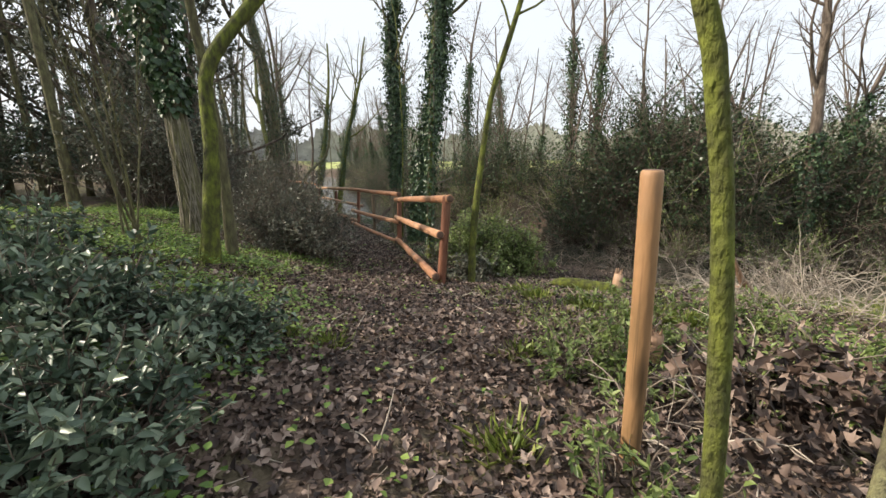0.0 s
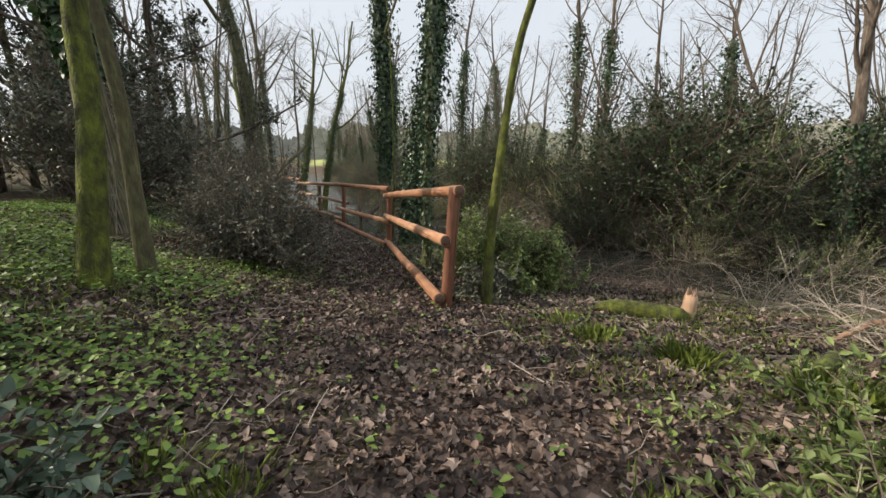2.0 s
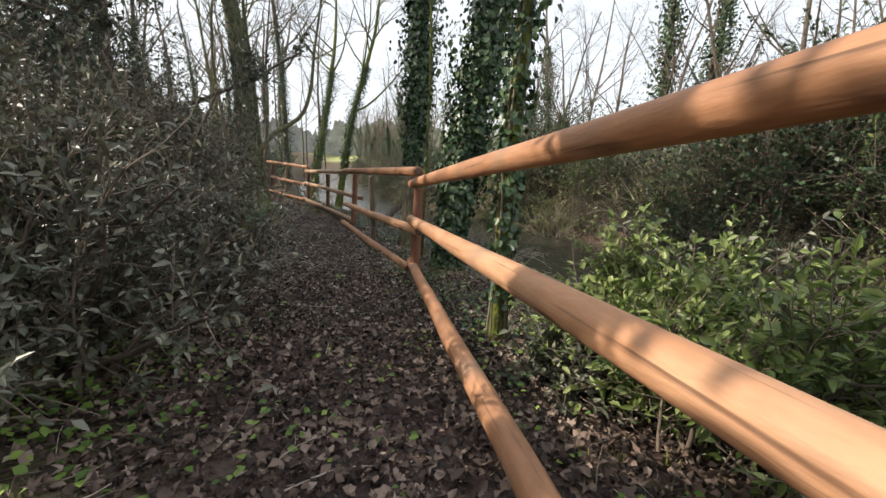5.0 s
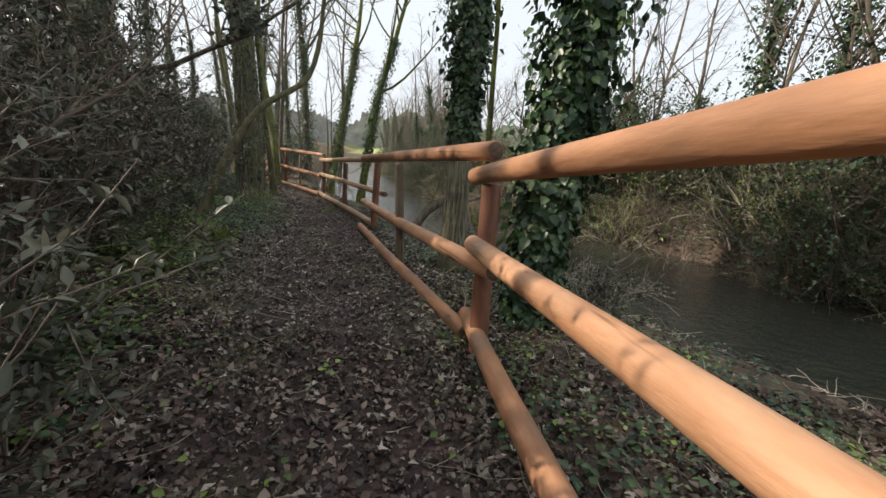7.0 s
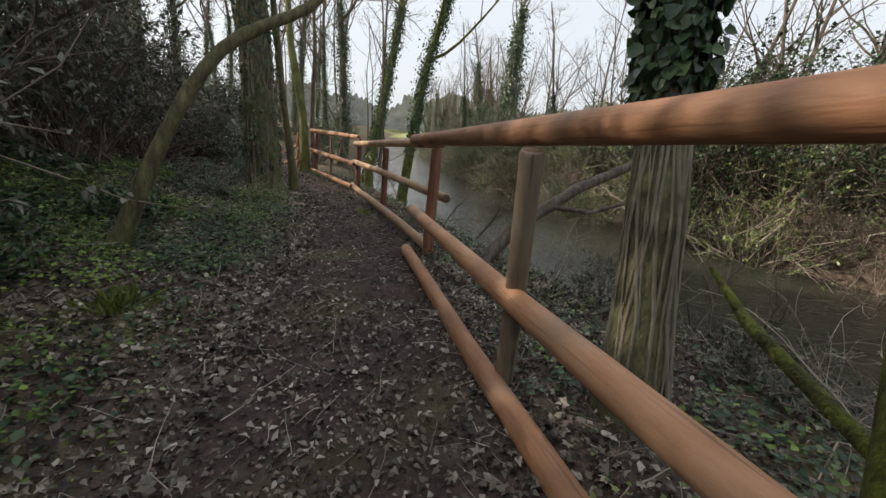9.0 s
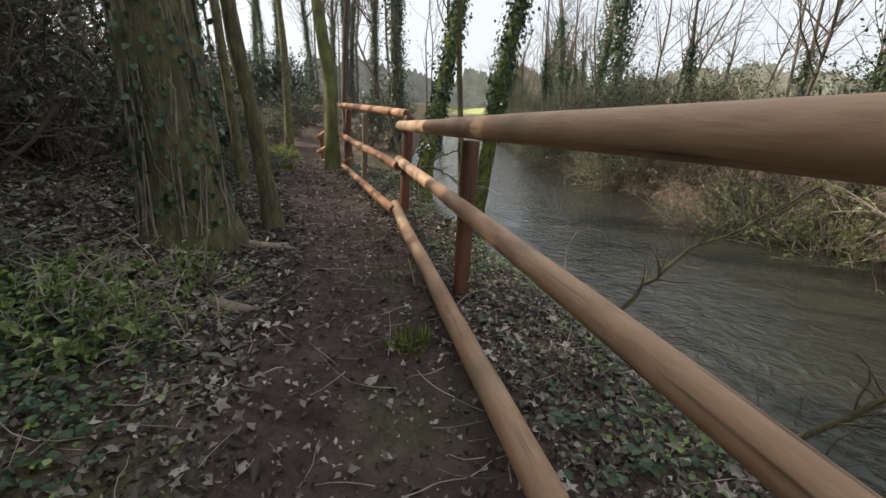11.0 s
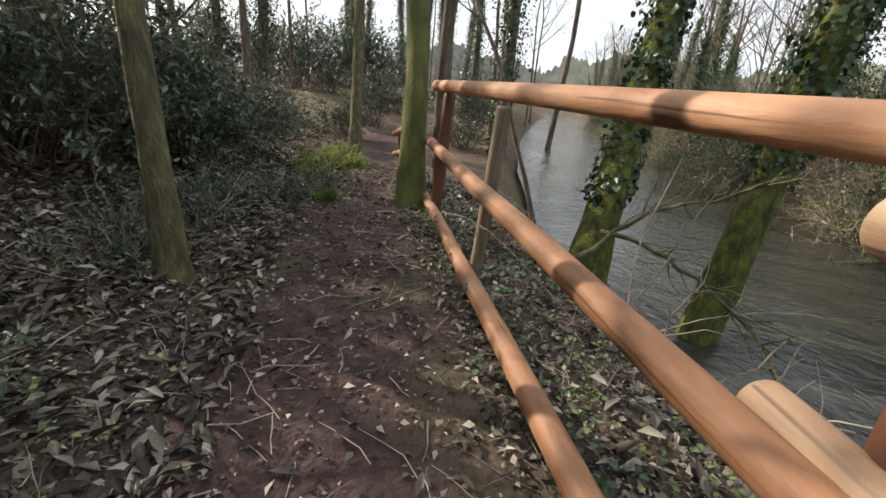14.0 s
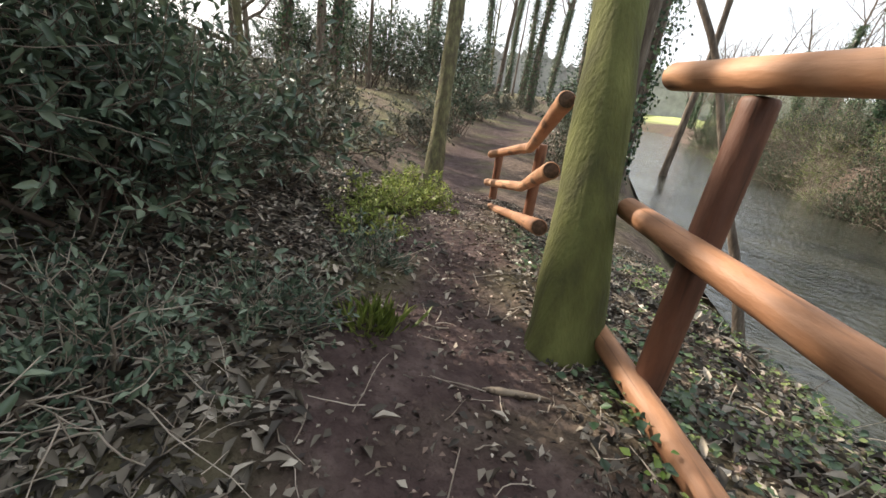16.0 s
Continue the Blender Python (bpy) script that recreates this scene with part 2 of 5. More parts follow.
def thing(name, x, y, z, label, category, group="", kind=""):
    ob = new(name)
    ob.empty_display_size = 0.1
    ob.location = (x, y, z)
    return tagged(ob, label, category, group, kind)


def bundle(geo, p, r, sides=6):
    """Tubes along many polylines at once: p is (k, n, 3), r is (k, n)."""
    p, r = np.asarray(p, float), np.asarray(r, float)
    k, n, _ = p.shape
    t = unit(np.gradient(p, axis=1)) if n > 2 else unit(np.repeat(p[:, 1:] - p[:, :1], n, axis=1))
    d = t.mean(1)
    ref = np.where(np.abs(d[:, 2:]) < 0.7, np.array([[0.0, 0.0, 1.0]]), np.array([[1.0, 0.0, 0.0]]))
    u = unit(ref[:, None] - (ref[:, None] * t).sum(-1, keepdims=True) * t)
    w = np.cross(t, u)
    a = np.arange(sides) * 2 * np.pi / sides
    ring = u[:, :, None] * np.cos(a)[None, None, :, None] + w[:, :, None] * np.sin(a)[None, None, :, None]
    v = p[:, :, None] + ring * r[:, :, None, None]
    i = np.arange(k * n * sides).reshape(k, n, sides)
    j = np.roll(i, -1, axis=2)
    f = np.stack([i[:, :-1], j[:, :-1], j[:, 1:], i[:, 1:]], -1)
    geo.add(v, f)


def shoots(rng, p0, d, length, n, wob, up, droop=0.0):
    """Polylines (k, n+1, 3) that leave p0 along d, wander, and bend up (or down)."""
    k = len(p0)
    out, p, d = [p0], p0.copy(), unit(d)
    step = (np.asarray(length) / n)[:, None]
    for i in range(n):
        d = unit(d + rng.normal(0, wob, (k, 3)) + np.array([0, 0, up - droop * i / n]))
        p = p + d * step
        out.append(p)
    return np.stack(out, 1)


def along(poly, s):
    """Points and ways at fractions s (k,) of polylines (k, n, 3)."""
    n = poly.shape[1] - 1
    x = np.clip(s * n, 0, n - 1e-6)
    i = x.astype(int)
    r = np.arange(len(poly))
    a, b = poly[r, i], poly[r, i + 1]
    return a + (b - a) * (x - i)[:, None], unit(b - a)


def leaves(geo, rng, p, d, nrm, length, width, fold=0.25, wide=0.35, droop=0.15, simple=False):
    """Folded pointed leaves: six corners and two faces each, or four corners where they stay small."""
    d = unit(d)
    u = unit(np.cross(d, nrm))
    nn = np.cross(u, d)
    L, W = np.asarray(length)[:, None], np.asarray(width)[:, None]
    lift = nn * W * fold
    b = p
    t = p + d * L - nn * L * droop
    if simple:
        v = np.stack([b, p + d * L * 0.45 + u * W * 0.5 + lift, t, p + d * L * 0.4 - u * W * 0.5 + lift], 1)
        geo.add(v, np.arange(len(p) * 4).reshape(-1, 4))
        return
    l1 = p + d * L * wide - u * W * 0.5 + lift
    l2 = p + d * L * 0.72 - u * W * 0.34 + lift * 0.5 - nn * L * droop * 0.4
    r1 = p + d * L * wide + u * W * 0.5 + lift
    r2 = p + d * L * 0.72 + u * W * 0.34 + lift * 0.5 - nn * L * droop * 0.4
    v = np.stack([b, l1, l2, t, r2, r1], 1)
    i = np.arange(len(p))[:, None] * 6
    f = np.concatenate([i + [0, 3, 2, 1], i + [0, 5, 4, 3]], 0)
    geo.add(v, f)


def lobed_leaves(geo, rng, p, d, nrm, size):
    """Five-lobed leaves, a little cupped and crumpled: a middle, five tips and the notches between them."""
    n = len(p)
    d = unit(d)
    u = unit(np.cross(d, nrm))
    nn = np.cross(u, d)
    S = np.asarray(size)[:, None]
    ang = np.radians([180, 118, 84, 58, 26, 0, -26, -58, -84, -118])
    rad = np.array([0.1, 0.42, 0.3, 0.62, 0.34, 0.72, 0.34, 0.62, 0.3, 0.42])
    ring = []
    for a, r in zip(ang, rad):
        rr = r * rng.uniform(0.8, 1.2, (n, 1))
        lift = rng.normal(0.12 * r, 0.13, (n, 1))
        ring.append(p + S * (d * math.cos(a) * rr + u * math.sin(a) * rr + nn * lift))
    v = np.stack([p] + ring, 1)
    i = np.arange(n)[:, None] * 11
    geo.add(v, np.concatenate([i + [0, 1 + 2 * k, 2 + 2 * k, 1 + (3 + 2 * k - 1) % 10] for k in range(5)], 0))


def ball(rng, k):
    return unit(rng.normal(size=(k, 3)))


# ---- lie of the land ----
STREAM = np.array([(60, 6), (30, 8), (14, 9.8), (9, 10.6), (6, 12.2), (3.9, 15), (1.8, 18), (-0.9, 21.7), (-2.9, 24.3), (-4.9, 27.5), (-7, 32), (-10, 40), (-15, 55), (-26, 90)], float)
TRACK = np.array([(0.4, -8), (0.35, 0.5), (0.2, 3), (-0.4, 6.6), (-1.1, 9.1), (-1.9, 11.2), (-3.95, 16.6), (-5.6, 19), (-8, 21.5), (-9.6, 23.3), (-11.9, 26.4), (-14, 29.5), (-17, 36), (-24, 60)], float)
WATER_Z = -0.95


def off_line(line, x, y):
    """Signed distance (left of the line is positive) from a polyline."""
    best, sign = np.full(x.shape, 1e9), np.ones(x.shape)
    for (ax, ay), (bx, by) in zip(line[:-1], line[1:]):
        dx, dy = bx - ax, by - ay
        q = np.clip(((x - ax) * dx + (y - ay) * dy) / (dx * dx + dy * dy), 0, 1)
        d = np.hypot(x - ax - q * dx, y - ay - q * dy)
        s = np.where(dx * (y - ay) - dy * (x - ax) >= 0, 1.0, -1.0)
        near = d < best
        best, sign = np.where(near, d, best), np.where(near, s, sign)
    return best * sign


def smooth(a, b, x):
    q = np.clip((x - a) / (b - a), 0, 1)
    return q * q * (3 - 2 * q)


def rough(x, y, s):
    return np.sin(x * 1.7 * s + 0.6 * np.sin(y * 2.3 * s)) * np.cos(y * 1.3 * s + 0.8 * np.sin(x * 1.9 * s))


def lie(x, y):
    """Height of the ground, and its weights of trodden earth, grass and open field."""
    x, y = np.asarray(x, float), np.asarray(y, float)
    s, p = off_line(STREAM, x, y), off_line(TRACK, x, y)
    pz = np.interp(y, [-8, 0, 1.6, 3.4, 5.7, 7.5, 9.2, 11, 15, 20, 22.6, 24.5, 26.5, 30, 36, 60], [1.15, 1.1, 1.05, 0.84, 0.5, 0.25, 0.08, 0.02, -0.13, -0.2, -0.19, -0.3, -0.6, -0.6, -0.2, 0.4])
    late = smooth(15, 19, y)
    rise = np.clip((p - 0.75) * (0.27 - 0.06 * late), 0, 0.9) + np.clip(p - 5, 0, 40) * 0.02
    near = pz + rise - np.clip(-p - 1.0, 0, 6) * 0.06 * smooth(4, 8, y)
    near = near + 0.03 * rough(x, y, 1.0) + 0.012 * rough(x, y, 3.7) - 0.03 * np.exp(-(p / 0.5) ** 2)
    bank = smooth(2.55, 4.3, s)
    left = -1.5 + (near + 1.5) * bank
    right = -1.5 + (0.25 + 1.5) * smooth(2.4, 3.6, -s) + np.clip(-s - 6, 0, 300) * 0.034 + 0.05 * rough(x, y, 0.8)
    z = np.where(s > 0, left, right)
    trodden = np.exp(-(p / 0.75) ** 4) * smooth(5, 9, y) * 0.95 + 0.35 * np.exp(-(p / 0.5) ** 2)
    grassy = np.clip(smooth(1.3, 2.4, np.abs(p)) * (0.75 - 0.6 * smooth(6, 8.5, y)) + 0.25 * rough(x, y, 2.1), 0, 1) * (s > 0) * (s < 40) * np.where(p < 0, 0.55, 1.0)
    open_field = smooth(7.0, 10, -s)
    return z, np.clip(trodden, 0, 1), grassy, open_field


def floor_z(x, y):
    return float(lie(np.array([x]), np.array([y]))[0][0])


def build_ground():
    def spread(a, b, step, far):
        inner = np.arange(a, b, step)
        out, g, q = [], step, 0.0
        while q < far:
            g *= 1.16
            q += g
            out.append(q)
        out = np.array(out)
        return np.concatenate([a - out[::-1], inner, inner[-1] + out])

    xs, ys = spread(-14, 8, 0.14, 500), spread(-3, 31, 0.14, 500)
    X, Y = np.meshgrid(xs, ys)
    z, *weights = lie(X.ravel(), Y.ravel())
    i = np.arange(X.size).reshape(X.shape)
    f = np.stack([i[:-1, :-1], i[:-1, 1:], i[1:, 1:], i[1:, :-1]], -1)
    g = Geo().add(np.stack([X.ravel(), Y.ravel(), z], 1), f)
    me = g.mesh("ground", ground_material())
    for key, w in zip(("trodden", "grassy", "open_field"), weights):
        me.attributes.new(key, "FLOAT", "POINT").data.foreach_set("value", w)
    tagged(new("ground", me), "brown woodland floor of earth and leaf mould", "ground", kind="structure")
    # the stream's surface, a strip along its course
    c = STREAM
    t = unit(np.gradient(c, axis=0))
    nrm = np.stack([-t[:, 1], t[:, 0]], 1)
    q = np.linspace(-3.4, 3.4, 9)
    v = np.concatenate([c[:, None] + nrm[:, None] * q[None, :, None], np.full((len(c), 9, 1), WATER_Z)], 2)
    i = np.arange(len(c) * 9).reshape(len(c), 9)
    w = part("water", Geo().add(v, np.stack([i[:-1, :-1], i[1:, :-1], i[1:, 1:], i[:-1, 1:]], -1)), water_material())
    tagged(w, "murky grey-green stream with small ripples", "stream", kind="structure")


build_ground()

# ---- trees ----


def tree(rng, name, keys, r0, height, label, bark, limbs=7, twigs=1.0, ivy=None, base_flare=1.5, crown_from=0.45, group="", spread=0.42, r_top=0.25, leaf=0.085, twig_mat=None, crown_leaves=None, split=True, stems=34):
    """A bare winter tree. keys: points up the trunk from its foot; it goes on straight to the given height.
    ivy: (from, to, thickness, count) up the trunk in metres."""
    keys = np.array(keys, float)
    foot = keys[0].copy()
    ob = thing(name, *foot, label, "tree", group)
    k = keys - foot
    k[0, 2] -= 0.12
    d = unit(k[-1] - k[-2])
    while k[-1, 2] < height:
        d = unit(d + rng.normal(0, 0.07, 3) + np.array([0, 0, 0.06]))
        k = np.vstack([k, k[-1] + d * min(1.2, max(0.5, height / 9))])
    # smooth the trunk line
    seg = np.r_[0, np.cumsum(np.linalg.norm(np.diff(k, axis=0), axis=1))]
    n = max(14, int(seg[-1] / 0.22))
    q = np.linspace(0, seg[-1], n)
    line = np.stack([np.interp(q, seg, k[:, i]) for i in range(3)], 1)
    for _ in range(3):
        line[1:-1] = (line[:-2] + 4 * line[1:-1] + line[2:]) / 6
    h = q / q[-1]
    rad = r0 * (1 - (1 - r_top) * h) * (1 + (base_flare - 1) * np.exp(-q / 0.28)) * (1 + 0.05 * np.sin(q * 9 + rng.uniform(0, 6)))
    g = Geo()
    sides = (18 if r0 > 0.1 else 12) if split else 10
    bundle(g, line[None], rad[None], sides)
    v = g.v[0]
    ang = np.tile(np.arange(sides) * 2 * np.pi / sides, n)
    hh = np.repeat(q, sides)
    lump = 1 + 0.10 * np.sin(ang * 3 + hh * 1.3) * np.exp(-hh / 0.5) + 0.05 * np.sin(ang * 2 + hh * 2.1) + rng.normal(0, 0.018, len(v))
    c = np.repeat(line, sides, 0)
    g.v[0] = c + (v - c) * lump[:, None]
    # limbs leave the upper trunk
    def kids(parents, rads, count, lo, hi, ang, lenf, n, wob, up, thin):
        idx = rng.integers(0, len(parents), count) if len(parents) > 1 else np.zeros(count, int)
        s = rng.uniform(lo, hi, count)
        p, t = along(parents[idx], s)
        side = ball(rng, count)
        side = unit(side - (side * t).sum(1, keepdims=True) * t)
        d = unit(t * np.cos(ang) + side * np.sin(ang))
        pr = np.array([np.interp(a, np.linspace(0, 1, rads.shape[1]), rads[i]) for a, i in zip(s, idx)])
        L = lenf * (1.15 - s) * rng.uniform(0.6, 1.3, count)
        poly = shoots(rng, p, d, L, n, wob, up)
        r = np.maximum(pr * thin, 0.0035)[:, None] * np.linspace(1, 0.3, n + 1)[None]
        return poly, r

    H = q[-1]
    l1, r1 = kids(line[None], rad[None], limbs, crown_from, 0.97, spread * 2, H * 0.55, 7, 0.13, 0.10, 0.5)
    if not split:
        bundle(g, l1, r1, 8)
    trunk = part("trunk", g, bark, ob)
    if split:
        for a, b in zip(l1, r1):
            limb = Geo()
            bundle(limb, a[None], b[None], 8)
            part("limb", limb, bark, trunk)
    g2 = Geo()
    c2 = int(limbs * 5 * twigs)
    l2, r2 = kids(np.concatenate([l1]), r1, c2, 0.2, 0.98, 0.75, H * 0.2, 5, 0.16, 0.06, 0.55)
    bundle(g2, l2, r2, 4)
    l3, r3 = kids(l2, r2, int(c2 * 5), 0.15, 1.0, 0.7, H * 0.085, 3, 0.2, 0.03, 0.55)
    bundle(g2, l3, r3, 3)
    part("crown", g2, twig_mat or TWIG, ob)
    if crown_leaves:
        lm, count, size = crown_leaves
        gl = Geo()
        pl, dl = along(l3[rng.integers(0, len(l3), count)], rng.uniform(0.1, 1, count))
        pl = pl + rng.normal(0, 0.10, (count, 3))
        ll = size * rng.uniform(0.6, 1.3, count)
        leaves(gl, rng, pl, unit(dl + ball(rng, count)), ball(rng, count), ll, ll * 0.55, simple=True)
        part("foliage", gl, lm, ob)
    if ivy:
        a, b, thick, count = ivy
        g3 = Geo()
        s = a + (b - a) * rng.uniform(0, 1, count) ** 0.9
        s = np.clip(s / H, 0, 0.999)
        p, t = along(np.repeat(line[None], count, 0), s)
        o = ball(rng, count)
        o = unit(o - (o * t).sum(1, keepdims=True) * t)
        clump = 0.55 + 0.45 * np.sin(s * H * 2.3 + o[:, 0] * 2) * np.cos(s * H * 1.1 + o[:, 1] * 3)
        rr = np.interp(s, h, rad) * 1.02 + thick * np.abs(rng.normal(0.35, 0.45, count)) * clump * np.clip((s * H - a) / 2.2 + 0.1, 0.1, 1)
        p = p + o * rr[:, None]
        d = unit(o * 0.5 + np.array([0, 0, -0.9]) + rng.normal(0, 0.45, (count, 3)))
        ln = rng.uniform(0.65, 1.3, count) * leaf
        leaves(g3, rng, p, d, unit(o + rng.normal(0, 0.35, (count, 3))), ln, ln * rng.uniform(0.8, 1.05, count), 0.15, 0.28, simple=not split)
        # creeping stems
        ks = max(1, stems) if r0 > 0.12 else 12
        st = np.linspace(0.02, min(b / H, 1) * 0.9, 16)
        phi = rng.uniform(0, 6.28, ks)[:, None] + np.cumsum(rng.normal(0, 0.34, (ks, 16)), 1)
        base = np.stack([np.interp(st, h, line[:, i]) for i in range(3)], 1)
        rr2 = np.interp(st, h, rad)
        ps = base[None] + np.stack([np.cos(phi), np.sin(phi), np.zeros_like(phi)], -1) * (rr2[None, :, None] * 1.03)
        part("ivy", g3, IVY, trunk, "dark glossy ivy climbing the trunk")
        if not split or not stems:
            return ob
        g4 = Geo()
        bundle(g4, ps, rng.uniform(0.003, 0.011, (ks, 1)) * np.ones((1, 16)), 5)
        part("ivy_stem", g4, VINE, trunk)
    return ob


def shrub(rng, name, x, y, size, label, leaf_mat, leaf=0.06, count=4000, stems=26, slim=0.42, group="", category="shrub", open_twigs=0.5, lift=0.0, stem_mat=None, z=None, simple=False):
    """Stems fan out of the ground, carry twigs, and the twigs carry leaves. size: half widths and height."""
    rx, ry, h = size
    ob = thing(name, x, y, floor_z(x, y) if z is None else z, label, category, group)
    d = ball(rng, stems)
    d[:, 2] = np.abs(d[:, 2]) + 0.35
    reach = np.array([rx, ry, h])
    base = rng.normal(0, 0.16, (stems, 3)) * reach
    base[:, 2] = -0.06
    L = np.linalg.norm(unit(d) * reach, axis=1) * rng.uniform(0.7, 1.05, stems)
    poly = shoots(rng, base, unit(d) * reach, L, 7, 0.16, 0.03, 0.12)
    g = Geo()
    bundle(g, poly, (0.006 + 0.012 * rng.uniform(0, 1, stems) * min(h, 1.6))[:, None] * np.linspace(1, 0.3, 8)[None], 4)
    nt = max(60, count // 9)
    s = rng.uniform(0.25 + lift, 1.0, nt)
    p, t = along(poly[rng.integers(0, stems, nt)], s)
    td = unit(t + ball(rng, nt) * 0.9 + np.array([0, 0, 0.15]))
    tl = rng.uniform(0.12, 0.34, nt) * max(0.55, min(h, 2.0)) * (1 + open_twigs)
    tw = shoots(rng, p, td, tl, 3, 0.2, 0.04)
    bundle(g, tw[:, ::3] if simple else tw, np.full((nt, 1), 0.0045 if simple else 0.0035) * np.linspace(1, 0.45, 2 if simple else 4)[None], 3)
    part("branchwork", g, stem_mat or TWIG, ob)
    g2 = Geo()
    q, dw = along(tw[rng.integers(0, nt, count)], rng.uniform(0.25, 1.0, count))
    ld = unit(dw * 0.7 + ball(rng, count) * 0.9 + np.array([0, 0, -0.05]))
    nrm = unit(np.array([0, 0, 1.0]) + rng.normal(0, 0.55, (count, 3)))
    ln = leaf * rng.uniform(0.6, 1.25, count)
    leaves(g2, rng, q, ld, nrm, ln, ln * slim * rng.uniform(0.85, 1.15, count), simple=simple)
    part("foliage", g2, leaf_mat, ob)
    return ob


def brush(rng, name, x, y, size, label, count=160, mat=None, group="", category="brush"):
    """A tangle of bare arching twigs."""
    rx, ry, h = size
    ob = thing(name, x, y, floor_z(x, y), label, category, group)
    base = rng.normal(0, 0.45, (count, 3)) * np.array([rx, ry, 0])
    base[:, 2] = np.array([floor_z(x + a, y + b) for a, b in base[:, :2]]) - ob.location.z - 0.03
    d = ball(rng, count)
    d[:, 2] = np.abs(d[:, 2]) * 0.8 + 0.25
    poly = shoots(rng, base, d, rng.uniform(0.5, 1.25, count) * h * 1.3, 7, 0.17, 0.02, 0.35)
    g = Geo()
    bundle(g, poly, rng.uniform(0.003, 0.0075, count)[:, None] * np.linspace(1, 0.35, 8)[None], 4)
    m = count * 4
    p, t = along(poly[rng.integers(0, count, m)], rng.uniform(0.3, 0.98, m))
    tw = shoots(rng, p, unit(t + ball(rng, m) * 0.8), rng.uniform(0.1, 0.32, m) * h, 3, 0.2, 0.0)
    bundle(g, tw, np.full((m, 1), 0.0028) * np.linspace(1, 0.5, 4)[None], 3)
    tagged(part("tangle", g, mat or PALETWIG, ob), kind="stuff")
    return ob


seeded = np.random.default_rng


# ---- fence ----


def pole(rng, name, a, b, r, mat, parent, label=""):
    """A turned round pole from a to b, slightly crooked, with rounded ends and its own axis as z."""
    a, b = Vector(a), Vector(b)
    L = (b - a).length
    n, sides = max(8, int(L / 0.16)), 20
    z = np.concatenate([[0, 0, 0.006, 0.018], np.linspace(0.05, L - 0.05, n), [L - 0.018, L - 0.006, L, L]])
    prof = np.concatenate([[0.0, 0.86, 0.95, 1.0], np.ones(n), [1.0, 0.95, 0.86, 0.0]])
    cx = 0.006 * np.sin(z * 1.1 + rng.uniform(0, 6)) + 0.003 * np.sin(z * 3.1)
    cy = 0.006 * np.sin(z * 0.9 + rng.uniform(0, 6))
    ang = np.arange(sides) * 2 * np.pi / sides
    taper = 1 + rng.uniform(-0.05, 0.05) * (z / L - 0.5)
    lump = 1 + 0.018 * np.sin(ang[None] * 2 + z[:, None] * 1.7) + rng.normal(0, 0.006, (len(z), sides))
    rr = (r * prof * taper)[:, None] * lump
    v = np.stack([cx[:, None] + rr * np.cos(ang), cy[:, None] + rr * np.sin(ang), np.repeat(z[:, None], sides, 1)], -1)
    i = np.arange(len(z) * sides).reshape(len(z), sides)
    j = np.roll(i, -1, 1)
    me = Geo().add(v, np.stack([i[:-1], j[:-1], j[1:], i[1:]], -1)).mesh(name, mat)
    me.materials.append(ENDGRAIN)
    mi = np.zeros(len(me.polygons), int)
    mi[:sides], mi[-sides:] = 1, 1
    me.polygons.foreach_set("material_index", mi)
    ob = new(name, me)
    if parent is not None:
        ob.parent = parent
    base = parent.location if parent is not None else Vector()
    ob.matrix_local = Matrix.Translation(a - base) @ (b - a).to_track_quat("Z", "Y").to_matrix().to_4x4()
    return tagged(ob, label)


